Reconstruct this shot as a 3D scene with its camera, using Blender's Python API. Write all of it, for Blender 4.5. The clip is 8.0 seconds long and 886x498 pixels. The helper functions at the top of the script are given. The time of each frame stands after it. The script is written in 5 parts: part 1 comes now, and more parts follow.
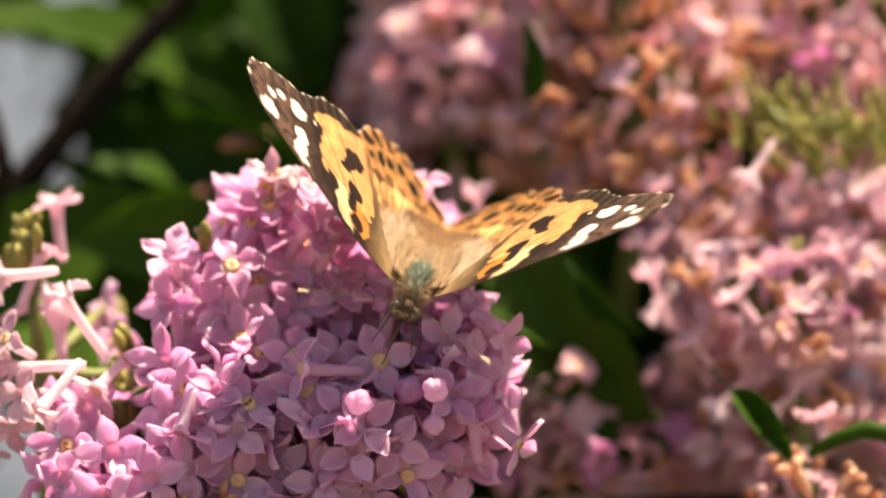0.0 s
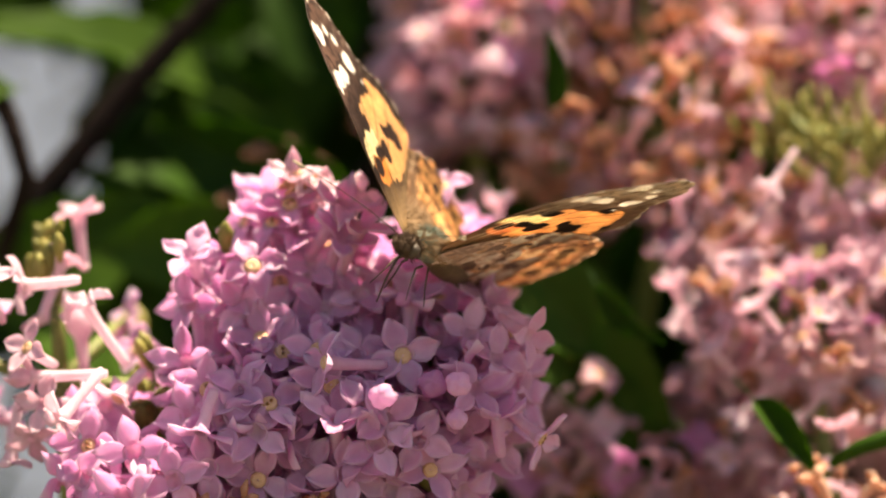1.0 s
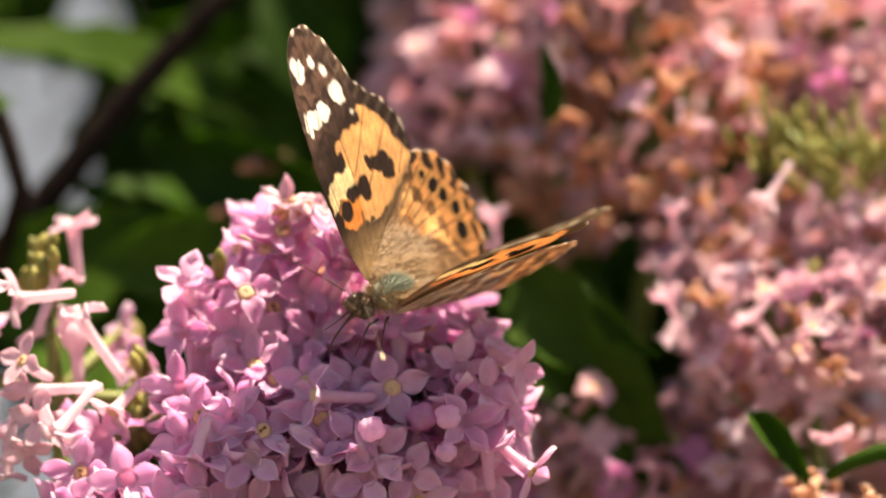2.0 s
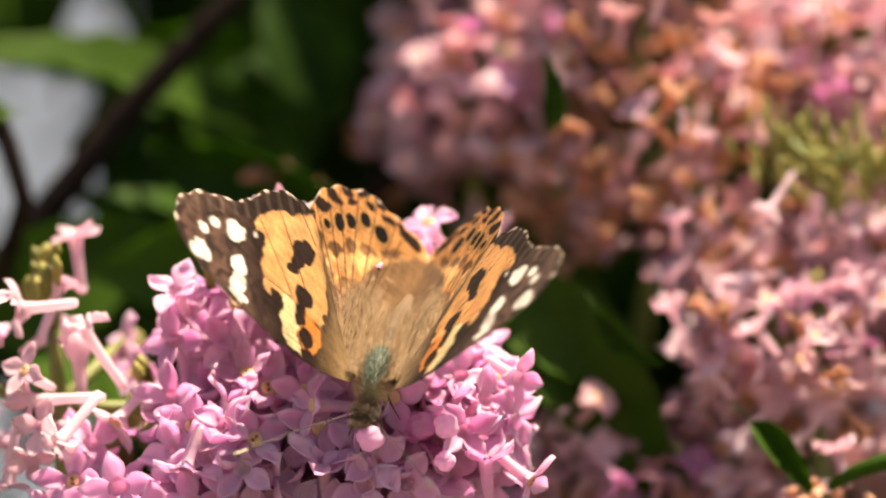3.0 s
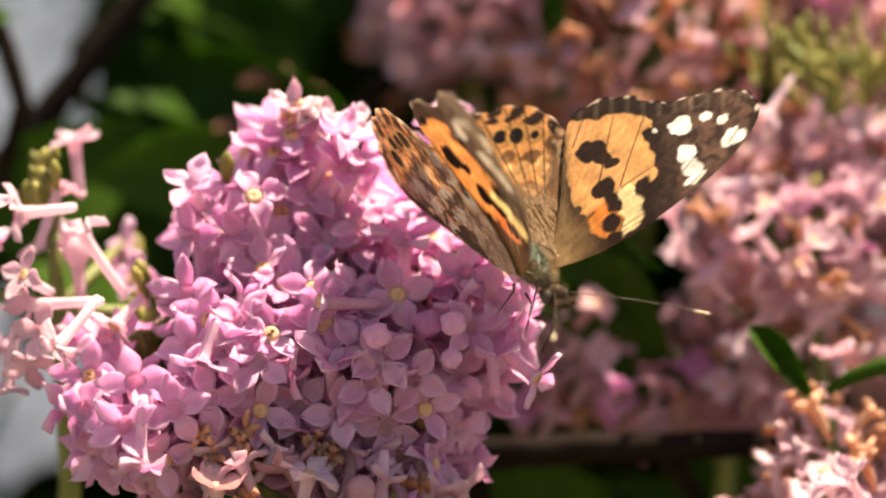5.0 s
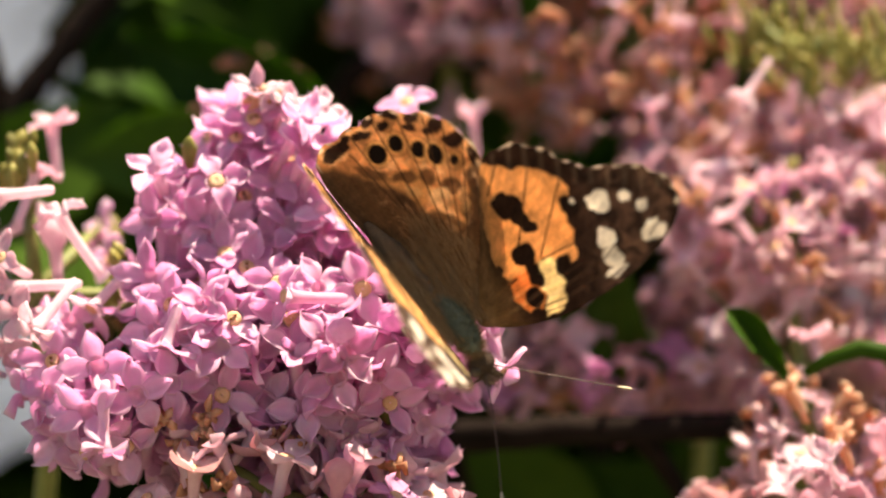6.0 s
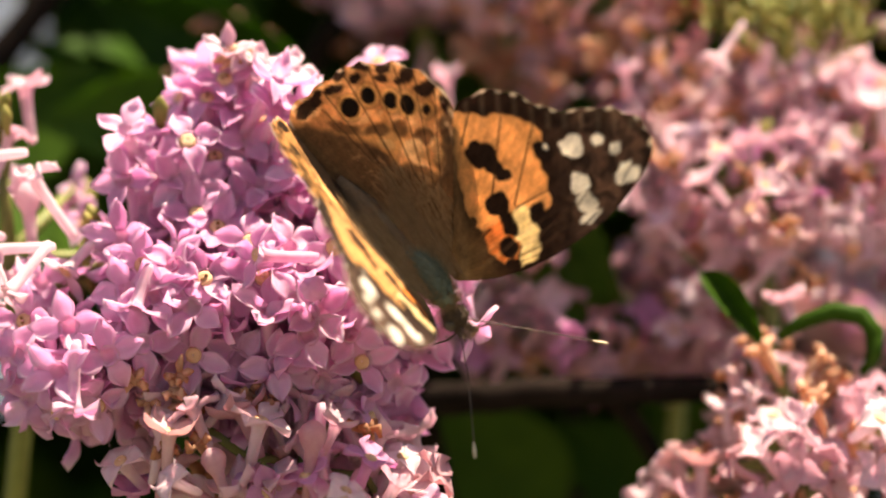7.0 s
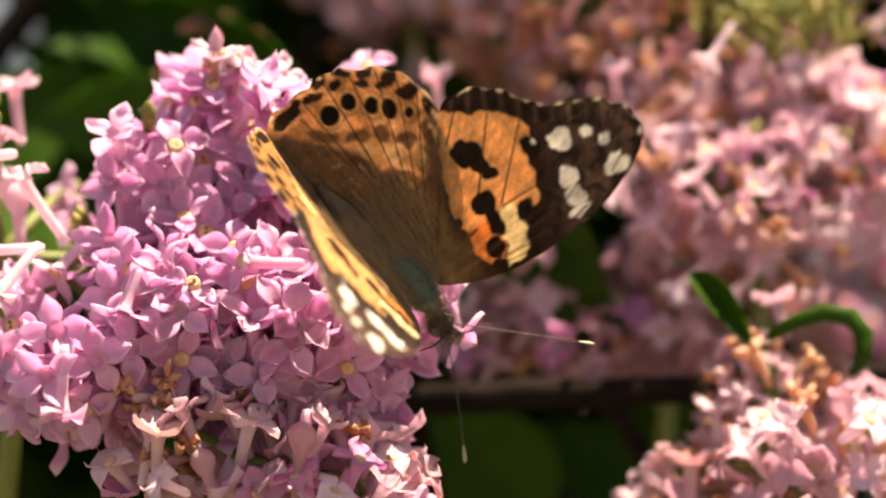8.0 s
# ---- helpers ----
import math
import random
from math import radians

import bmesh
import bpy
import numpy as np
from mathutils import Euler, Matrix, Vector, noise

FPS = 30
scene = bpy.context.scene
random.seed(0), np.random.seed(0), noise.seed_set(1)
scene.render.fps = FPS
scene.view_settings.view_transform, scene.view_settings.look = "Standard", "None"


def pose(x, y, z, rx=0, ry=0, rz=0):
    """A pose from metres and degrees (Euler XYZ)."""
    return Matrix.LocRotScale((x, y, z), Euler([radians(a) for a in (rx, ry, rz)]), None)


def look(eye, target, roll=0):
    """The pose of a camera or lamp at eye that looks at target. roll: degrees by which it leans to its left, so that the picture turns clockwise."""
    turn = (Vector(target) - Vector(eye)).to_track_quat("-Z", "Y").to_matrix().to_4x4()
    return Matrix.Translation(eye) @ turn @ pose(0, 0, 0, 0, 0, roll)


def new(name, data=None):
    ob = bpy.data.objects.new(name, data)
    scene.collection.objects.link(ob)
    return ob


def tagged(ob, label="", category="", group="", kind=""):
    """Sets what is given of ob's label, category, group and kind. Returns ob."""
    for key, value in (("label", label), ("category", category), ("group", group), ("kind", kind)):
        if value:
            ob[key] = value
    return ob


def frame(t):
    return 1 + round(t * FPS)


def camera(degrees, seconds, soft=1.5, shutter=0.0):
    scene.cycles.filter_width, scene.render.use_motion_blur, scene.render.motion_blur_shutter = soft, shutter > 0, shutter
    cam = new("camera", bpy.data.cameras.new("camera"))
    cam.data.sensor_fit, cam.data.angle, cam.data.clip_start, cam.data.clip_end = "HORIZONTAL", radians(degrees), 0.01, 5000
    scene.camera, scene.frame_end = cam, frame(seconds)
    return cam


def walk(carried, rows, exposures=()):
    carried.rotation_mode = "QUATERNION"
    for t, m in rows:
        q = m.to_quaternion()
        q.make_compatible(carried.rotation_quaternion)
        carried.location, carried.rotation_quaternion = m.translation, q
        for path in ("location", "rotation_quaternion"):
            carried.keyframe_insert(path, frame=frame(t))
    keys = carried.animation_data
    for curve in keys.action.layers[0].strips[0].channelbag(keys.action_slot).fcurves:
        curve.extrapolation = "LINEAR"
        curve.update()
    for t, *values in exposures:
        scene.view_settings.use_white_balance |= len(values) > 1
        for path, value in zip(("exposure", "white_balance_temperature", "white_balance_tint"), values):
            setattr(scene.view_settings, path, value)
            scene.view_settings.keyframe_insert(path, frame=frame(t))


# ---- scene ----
# ---- camera and its path ----
cam = camera(12, 8.0, soft=2.0)
cam.data.dof.use_dof = True
cam.data.dof.focus_distance = 0.532
cam.data.dof.aperture_fstop = 10.0

EYE_Y, UP = -0.5366, 1.4
TURN = 0.0076816          # degrees of turn for one unit of pan
PAN = [
    (0.0, 0, 0), (0.5, 67, 15), (1.0, 38, 16), (1.2, 21, 3), (1.5, 22, 6), (1.7, 33, 40),
    (2.8, 13, 38), (3.0, 34, 57), (3.3, 100, 61), (3.5, 125, 50), (3.7, 84, -25), (3.9, 42, -60), (4.0, 26, -82),
    (4.1, 14, -67), (4.2, 14, -44), (4.3, 23, -42), (4.5, 24, -76), (4.7, 42, -110),
    (5.8, -14, -115), (6.0, -8, -143), (6.5, -21, -142), (7.0, -54, -209), (7.5, -39, -195), (8.0, -73, -207),
]
walk(cam, [(t, pose(0, EYE_Y, UP, 90 + v * TURN, 0, u * TURN)) for t, u, v in PAN], exposures=[(0.0, 1.74, 8150, 13.5), (8.0, 1.74, 8150, 13.5)])

# ---- world, sun, exposure ----
SUN_ELEVATION, SUN_AZIMUTH = 73.0, 76.0     # azimuth: from the +y axis towards +x, the sun stands high to the right
world = bpy.data.worlds.new("sky")
scene.world = world
world.use_nodes = True
wn = world.node_tree
sky = wn.nodes.new("ShaderNodeTexSky")
sky.sky_type = "NISHITA"
sky.sun_disc = False
sky.sun_elevation = radians(SUN_ELEVATION)
sky.sun_rotation = radians(SUN_AZIMUTH)
wn.links.new(sky.outputs[0], wn.nodes["Background"].inputs[0])
wn.nodes["Background"].inputs[1].default_value = 0.055
sun = new("sun", bpy.data.lights.new("sun", "SUN"))
sun.data.energy = 5.0
sun.data.angle = radians(0.5)
sun.data.color = (1.0, 0.93, 0.82)
se, sa = radians(SUN_ELEVATION), radians(SUN_AZIMUTH)
SUN_WAY = Vector((math.cos(se) * math.sin(sa), math.cos(se) * math.cos(sa), math.sin(se)))
sun.matrix_world = look(SUN_WAY * 5 + Vector((0, 0, 2)), (0, 0, 2))


# ---- materials ----
def nodes_of(name):
    m = bpy.data.materials.new(name)
    m.use_nodes = True
    m.node_tree.nodes.clear()
    return m, m.node_tree.nodes, m.node_tree.links


def node(ns, kind, **values):
    n = ns.new(kind)
    for key, value in values.items():
        n.inputs[key.replace("_", " ")].default_value = value
    return n


def ramp(ns, stops):
    n = ns.new("ShaderNodeValToRGB")
    while len(n.color_ramp.elements) < len(stops):
        n.color_ramp.elements.new(0.5)
    for e, (p, c) in zip(n.color_ramp.elements, stops):
        e.position, e.color = p, (*c, 1)
    return n


def thin_material(name, stops, through_colour, sheer=0.35, rough=0.5, grain=900.0, relief=0.15, seed_by_object=True, spread=0.5, spec=0.3, rim=None):
    """Petals and leaves: a sheet that reflects and lets light through, tinted by the piece and by fine grain."""
    m, ns, ln = nodes_of(name)
    out = ns.new("ShaderNodeOutputMaterial")
    tex = ns.new("ShaderNodeTexCoord")
    noise_n = node(ns, "ShaderNodeTexNoise", Scale=grain, Detail=4.0, Roughness=0.6)
    ln.new(tex.outputs["Object"], noise_n.inputs["Vector"])
    info = ns.new("ShaderNodeObjectInfo") if seed_by_object else ns.new("ShaderNodeNewGeometry")
    mix = ns.new("ShaderNodeMath")
    mix.operation = "MULTIPLY_ADD"
    mix.inputs[1].default_value = spread
    ln.new(info.outputs["Random" if seed_by_object else "Random Per Island"], mix.inputs[0])
    half = ns.new("ShaderNodeMath")
    half.operation = "MULTIPLY"
    half.inputs[1].default_value = 1.0 - spread
    ln.new(noise_n.outputs[0], half.inputs[0])
    ln.new(half.outputs[0], mix.inputs[2])
    col = ramp(ns, stops)
    ln.new(mix.outputs[0], col.inputs[0])
    if rim:
        # petals pale towards their margins; the mesh says where those are
        att = ns.new("ShaderNodeAttribute")
        att.attribute_name = "rim"
        pale = ns.new("ShaderNodeMix")
        pale.data_type = "RGBA"
        pale.inputs[7].default_value = (*rim, 1)
        ln.new(att.outputs["Fac"], pale.inputs[0])
        ln.new(col.outputs[0], pale.inputs[6])
        tone = pale.outputs[2]
    else:
        tone = col.outputs[0]
    bsdf = node(ns, "ShaderNodeBsdfPrincipled", Roughness=rough)
    bsdf.inputs["Specular IOR Level"].default_value = spec
    ln.new(tone, bsdf.inputs["Base Color"])
    bump = node(ns, "ShaderNodeBump", Strength=relief, Distance=0.0002)
    ln.new(noise_n.outputs[0], bump.inputs["Height"])
    ln.new(bump.outputs[0], bsdf.inputs["Normal"])
    tr = ns.new("ShaderNodeBsdfTranslucent")
    tint = ns.new("ShaderNodeMix")
    tint.data_type = "RGBA"
    tint.blend_type = "MULTIPLY"
    tint.inputs[0].default_value = 1.0
    tint.inputs[7].default_value = (*through_colour, 1)
    ln.new(tone, tint.inputs[6])
    ln.new(tint.outputs[2], tr.inputs["Color"])
    sh = ns.new("ShaderNodeMixShader")
    sh.inputs[0].default_value = sheer
    ln.new(bsdf.outputs[0], sh.inputs[1])
    ln.new(tr.outputs[0], sh.inputs[2])
    ln.new(sh.outputs[0], out.inputs["Surface"])
    return m


def solid_material(name, stops, rough=0.7, grain=60.0, relief=0.4, depth=0.001, spec=0.4):
    m, ns, ln = nodes_of(name)
    out = ns.new("ShaderNodeOutputMaterial")
    tex = ns.new("ShaderNodeTexCoord")
    big = node(ns, "ShaderNodeTexNoise", Scale=grain * 0.12, Detail=3.0)
    fine = node(ns, "ShaderNodeTexNoise", Scale=grain, Detail=6.0, Roughness=0.65)
    ln.new(tex.outputs["Object"], big.inputs["Vector"])
    ln.new(tex.outputs["Object"], fine.inputs["Vector"])
    add = ns.new("ShaderNodeMath")
    add.operation = "MULTIPLY_ADD"
    add.inputs[1].default_value = 0.5
    half = ns.new("ShaderNodeMath")
    half.operation = "MULTIPLY"
    half.inputs[1].default_value = 0.5
    ln.new(big.outputs[0], half.inputs[0])
    ln.new(fine.outputs[0], add.inputs[0])
    ln.new(half.outputs[0], add.inputs[2])
    col = ramp(ns, stops)
    ln.new(add.outputs[0], col.inputs[0])
    bsdf = node(ns, "ShaderNodeBsdfPrincipled", Roughness=rough)
    bsdf.inputs["Specular IOR Level"].default_value = spec
    ln.new(col.outputs[0], bsdf.inputs["Base Color"])
    bump = node(ns, "ShaderNodeBump", Strength=relief, Distance=depth)
    ln.new(fine.outputs[0], bump.inputs["Height"])
    ln.new(bump.outputs[0], bsdf.inputs["Normal"])
    ln.new(bsdf.outputs[0], out.inputs["Surface"])
    return m


def wing_material(name):
    """Scaled wing membrane: the drawing of the wing sits in the mesh, scales and grain come on top."""
    m, ns, ln = nodes_of(name)
    out = ns.new("ShaderNodeOutputMaterial")
    att = ns.new("ShaderNodeAttribute")
    att.attribute_name = "scales"
    tex = ns.new("ShaderNodeTexCoord")
    fine = node(ns, "ShaderNodeTexNoise", Scale=5200.0, Detail=3.0)
    soft = node(ns, "ShaderNodeTexNoise", Scale=420.0, Detail=3.0)
    ln.new(tex.outputs["Object"], fine.inputs["Vector"])
    ln.new(tex.outputs["Object"], soft.inputs["Vector"])
    both = ns.new("ShaderNodeMath")
    both.operation = "ADD"
    ln.new(fine.outputs[0], both.inputs[0])
    ln.new(soft.outputs[0], both.inputs[1])
    level = node(ns, "ShaderNodeMapRange", From_Min=0.5, From_Max=1.5, To_Min=0.6, To_Max=1.35)
    ln.new(both.outputs[0], level.inputs[0])
    mul = ns.new("ShaderNodeMix")
    mul.data_type = "RGBA"
    mul.blend_type = "MULTIPLY"
    mul.inputs[0].default_value = 1.0
    ln.new(att.outputs["Color"], mul.inputs[6])
    ln.new(level.outputs[0], mul.inputs[7])
    bsdf = node(ns, "ShaderNodeBsdfPrincipled", Roughness=0.62)
    bsdf.inputs["Specular IOR Level"].default_value = 0.10
    bsdf.inputs["Sheen Weight"].default_value = 0.03
    ln.new(mul.outputs[2], bsdf.inputs["Base Color"])
    bump = node(ns, "ShaderNodeBump", Strength=0.25, Distance=0.0001)
    ln.new(fine.outputs[0], bump.inputs["Height"])
    ln.new(bump.outputs[0], bsdf.inputs["Normal"])
    tr = ns.new("ShaderNodeBsdfTranslucent")
    faded = node(ns, "ShaderNodeHueSaturation", Saturation=0.86, Value=1.08)
    ln.new(mul.outputs[2], faded.inputs["Color"])
    ln.new(faded.outputs[0], tr.inputs["Color"])
    sh = ns.new("ShaderNodeMixShader")
    ln.new(att.outputs["Alpha"], sh.inputs[0])
    ln.new(bsdf.outputs[0], sh.inputs[1])
    ln.new(tr.outputs[0], sh.inputs[2])
    ln.new(sh.outputs[0], out.inputs["Surface"])
    return m


LILAC = thin_material("lilac_petal", [(0.2, (0.72, 0.40, 0.62)), (0.5, (0.82, 0.55, 0.745)), (0.8, (0.90, 0.73, 0.855))], (1.0, 0.82, 0.94), 0.66, rim=(0.93, 0.82, 0.90))
LILAC_TUBE = thin_material("lilac_tube", [(0.2, (0.72, 0.44, 0.60)), (0.5, (0.82, 0.57, 0.70)), (0.8, (0.89, 0.70, 0.80))], (1.0, 0.84, 0.92), 0.55)
PINK = thin_material("pink_petal", [(0.2, (0.60, 0.35, 0.41)), (0.5, (0.73, 0.50, 0.54)), (0.8, (0.85, 0.67, 0.68))], (1.0, 0.87, 0.87), 0.55)
PALE = thin_material("pale_petal", [(0.2, (0.74, 0.54, 0.62)), (0.5, (0.84, 0.69, 0.75)), (0.8, (0.91, 0.82, 0.86))], (1.0, 0.90, 0.93), 0.62)
WITHERED = thin_material("withered_petal", [(0.2, (0.40, 0.18, 0.10)), (0.5, (0.62, 0.35, 0.22)), (0.8, (0.80, 0.57, 0.42))], (1.0, 0.75, 0.5), 0.5, rough=0.7)
THROAT = solid_material("throat", [(0.3, (0.58, 0.33, 0.18)), (0.7, (0.72, 0.47, 0.29))], 0.6, 2500)
ANTHER = solid_material("anther", [(0.3, (0.16, 0.07, 0.02)), (0.7, (0.32, 0.16, 0.04))], 0.6, 2500)
STALK = solid_material("green_stalk", [(0.3, (0.10, 0.13, 0.03)), (0.7, (0.20, 0.22, 0.06))], 0.6, 600, 0.3, 0.0003)
BUD_GREEN = thin_material("green_bud", [(0.2, (0.14, 0.14, 0.03)), (0.8, (0.36, 0.32, 0.09))], (1.0, 1.0, 0.5), 0.25)
BARK = solid_material("lilac_bark", [(0.25, (0.007, 0.005, 0.004)), (0.55, (0.017, 0.012, 0.010)), (0.8, (0.034, 0.024, 0.019))], 0.9, 260, 0.8, 0.001, 0.03)
LEAF = thin_material("lilac_leaf", [(0.2, (0.012, 0.036, 0.004)), (0.5, (0.025, 0.064, 0.007)), (0.8, (0.048, 0.10, 0.011))], (1.3, 1.7, 0.25), 0.35, rough=0.5, grain=140, relief=0.3, spec=0.06)
LEAF_DEEP = thin_material("deep_leaf", [(0.2, (0.012, 0.036, 0.004)), (0.5, (0.025, 0.064, 0.007)), (0.8, (0.048, 0.10, 0.011))], (1.3, 1.7, 0.25), 0.35, rough=0.7, grain=140, relief=0.3, spec=0.06, seed_by_object=False)
DRY_LEAF = thin_material("dry_leaf", [(0.2, (0.22, 0.10, 0.065)), (0.8, (0.40, 0.21, 0.15))], (1.0, 0.7, 0.5), 0.25, rough=0.7, grain=200)
WING = wing_material("wing_scales")
GOLD_HAIR = solid_material("gold_hair", [(0.2, (0.15, 0.088, 0.040)), (0.5, (0.25, 0.155, 0.075)), (0.8, (0.38, 0.25, 0.13))], 0.6, 900, 0.2, 0.0001, 0.3)
FUR = solid_material("body_fur", [(0.2, (0.06, 0.038, 0.022)), (0.5, (0.12, 0.078, 0.045)), (0.8, (0.22, 0.15, 0.09))], 0.8, 2600, 0.8, 0.0003, 0.2)
BACK = solid_material("back_fur", [(0.2, (0.065, 0.077, 0.056)), (0.5, (0.12, 0.14, 0.102)), (0.8, (0.22, 0.25, 0.19))], 0.62, 2600, 0.25, 0.0002, 0.15)
HEAD_FUR = solid_material("head_fur", [(0.2, (0.045, 0.028, 0.018)), (0.5, (0.10, 0.064, 0.040)), (0.8, (0.19, 0.13, 0.085))], 0.8, 2600, 0.8, 0.0003, 0.2)
EYE = solid_material("eye", [(0.3, (0.04, 0.028, 0.018)), (0.7, (0.09, 0.065, 0.04))], 0.45, 4000, 0.4, 0.0001)
HORN = solid_material("horn", [(0.3, (0.03, 0.02, 0.012)), (0.7, (0.08, 0.05, 0.028))], 0.5, 3000, 0.3, 0.0001)
CLUB = solid_material("antenna_tip", [(0.3, (0.45, 0.36, 0.22)), (0.7, (0.68, 0.6, 0.42))], 0.5, 3000, 0.3, 0.0001)
SOIL = solid_material("dry_soil", [(0.25, (0.09, 0.080, 0.052)), (0.55, (0.14, 0.122, 0.080)), (0.8, (0.20, 0.175, 0.12))], 0.9, 40, 0.9, 0.02)
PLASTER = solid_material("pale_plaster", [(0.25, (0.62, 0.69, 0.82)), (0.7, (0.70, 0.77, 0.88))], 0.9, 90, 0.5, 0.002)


# ---- mesh tools ----
def mesh_of(name, verts, faces, material, smooth=True):
    me = bpy.data.meshes.new(name)
    me.from_pydata([tuple(v) for v in verts], [], faces)
    me.materials.append(material)
    if smooth:
        me.polygons.foreach_set("use_smooth", [True] * len(me.polygons))
    me.update()
    return me


def child(name, me, parent, m=None, label=""):
    ob = new(name, me)
    ob.parent = parent
    if m is not None:
        ob.matrix_basis = m
    return tagged(ob, label) if label else ob


def tube_mesh(path, radii, sides=8, cap=True):
    """Vertices and faces of a tapering tube along a path."""
    verts, faces = [], []
    n = len(path)
    side = None
    for i, p in enumerate(path):
        p = Vector(p)
        way = (Vector(path[min(i + 1, n - 1)]) - Vector(path[max(i - 1, 0)])).normalized()
        if side is None:
            side = way.orthogonal().normalized()
        side = (side - way * side.dot(way)).normalized()
        other = way.cross(side)
        for k in range(sides):
            a = 2 * math.pi * k / sides
            verts.append(p + (side * math.cos(a) + other * math.sin(a)) * radii[i])
    for i in range(n - 1):
        for k in range(sides):
            k2 = (k + 1) % sides
            faces.append((i * sides + k, i * sides + k2, (i + 1) * sides + k2, (i + 1) * sides + k))
    if cap:
        faces.append(tuple(range(sides))[::-1])
        faces.append(tuple((n - 1) * sides + k for k in range(sides)))
    return verts, faces


def joined(pieces):
    verts, faces = [], []
    for v, f in pieces:
        o = len(verts)
        verts += list(v)
        faces += [tuple(i + o for i in q) for q in f]
    return verts, faces


def ball_mesh(centre, radii, rings=8, sides=12, bumps=0.0, seed=0.0):
    verts, faces = [], []
    c = Vector(centre)
    for i in range(rings + 1):
        th = math.pi * i / rings
        for k in range(sides):
            ph = 2 * math.pi * k / sides
            d = Vector((math.sin(th) * math.cos(ph), math.sin(th) * math.sin(ph), math.cos(th)))
            s = 1 + bumps * noise.noise(d * 2.3 + Vector((seed, 0, 0)))
            verts.append(c + Vector((d.x * radii[0], d.y * radii[1], d.z * radii[2])) * s)
    for i in range(rings):
        for k in range(sides):
            k2 = (k + 1) % sides
            faces.append((i * sides + k, (i + 1) * sides + k, (i + 1) * sides + k2, i * sides + k2))
    return verts, faces


def moved(piece, m):
    return [m @ Vector(v) for v in piece[0]], piece[1]


def facing(place, normal, spin=0.0):
    """A pose at place whose z axis points along normal."""
    q = Vector(normal).to_track_quat("Z", "Y")
    return Matrix.Translation(place) @ q.to_matrix().to_4x4() @ Matrix.Rotation(spin, 4, "Z")


UNIT = 1.0 / 13900.0


def spot(u, v, y=0.0):
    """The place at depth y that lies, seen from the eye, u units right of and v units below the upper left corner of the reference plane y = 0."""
    s = (y - EYE_Y) / -EYE_Y
    return Vector(((u - 784) * UNIT * s, y, UP - (v - 441) * UNIT * s))


# ---- large structure ----
def build_setting():
    # unseen ground; its brown is chosen for the light it throws up
    ground = new("ground", mesh_of("ground", [(-400, -400, 0), (400, -400, 0), (400, 400, 0), (-400, 400, 0)], [(0, 1, 2, 3)], SOIL))
    tagged(ground, "unseen ground in a soil brown reaching to the horizon", "soil", kind="structure")
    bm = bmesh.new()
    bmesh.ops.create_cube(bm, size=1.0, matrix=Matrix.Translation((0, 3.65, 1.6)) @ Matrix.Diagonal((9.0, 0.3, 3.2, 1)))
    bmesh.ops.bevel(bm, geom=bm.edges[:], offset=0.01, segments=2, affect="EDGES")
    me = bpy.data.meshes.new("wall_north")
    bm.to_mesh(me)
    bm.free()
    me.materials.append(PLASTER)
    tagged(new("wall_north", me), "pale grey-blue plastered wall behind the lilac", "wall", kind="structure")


build_setting()



# ---- butterfly ----
WING_BASE = (830.0, 572.0)      # the hinge on the wing drawing


def smooth_loop(points, count):
    """A closed Catmull-Rom curve through the points."""
    pts = np.array(points, float)
    n = len(pts)
    res = []
    for i in range(n):
        p0, p1, p2, p3 = pts[(i - 1) % n], pts[i], pts[(i + 1) % n], pts[(i + 2) % n]
        steps = max(2, int(np.hypot(*(p2 - p1)) / 3.0))
        for k in range(steps):
            s = k / steps
            res.append(0.5 * (2 * p1 + (p2 - p0) * s + (2 * p0 - 5 * p1 + 4 * p2 - p3) * s * s + (3 * p1 - p0 - 3 * p2 + p3) * s ** 3))
    res = np.array(res)
    along = np.r_[0, np.cumsum(np.hypot(*np.diff(np.vstack([res, res[:1]]), axis=0).T))]
    at = np.linspace(0, along[-1], count, endpoint=False)
    closed = np.vstack([res, res[:1]])
    return np.stack([np.interp(at, along, closed[:, 0]), np.interp(at, along, closed[:, 1])], 1)


FORE_OUTLINE = [(830, 572), (862, 578), (905, 573), (950, 560), (1000, 540), (1050, 510), (1100, 475), (1140, 435), (1170, 395), (1183, 360),
                (1178, 330), (1158, 310), (1128, 299), (1095, 296), (1060, 300), (1028, 301), (1000, 292), (970, 277), (935, 268), (900, 270),
                (870, 286), (855, 312), (851, 370), (846, 440), (838, 510)]
HIND_OUTLINE = [(836, 566), (870, 500), (884, 430), (880, 370), (866, 320), (846, 285), (826, 255), (803, 232), (778, 214), (750, 205),
                (718, 203), (690, 207), (668, 203), (640, 218), (610, 238), (580, 260), (550, 284), (537, 308), (560, 358), (615, 424), (680, 490), (745, 548), (795, 574)]


def to_fore(x, y):
    """Drawing to metres: forward along the body and out from the hinge."""
    dx, dy = x - WING_BASE[0], y - WING_BASE[1]
    a, b = (dx * 0.629 + dy * 0.778) / 13900, (dx * 0.778 - dy * 0.629) / 13900
    return 1.08 * a - 0.04 * b, 1.10 * b


def to_hind(x, y):
    dx, dy = x - WING_BASE[0], y - WING_BASE[1]
    a, b = (dx * 0.629 + dy * 0.778) / 13900, (dx * 0.778 - dy * 0.629) / 13900
    return 1.01 * a, 1.04 * b + 0.0004


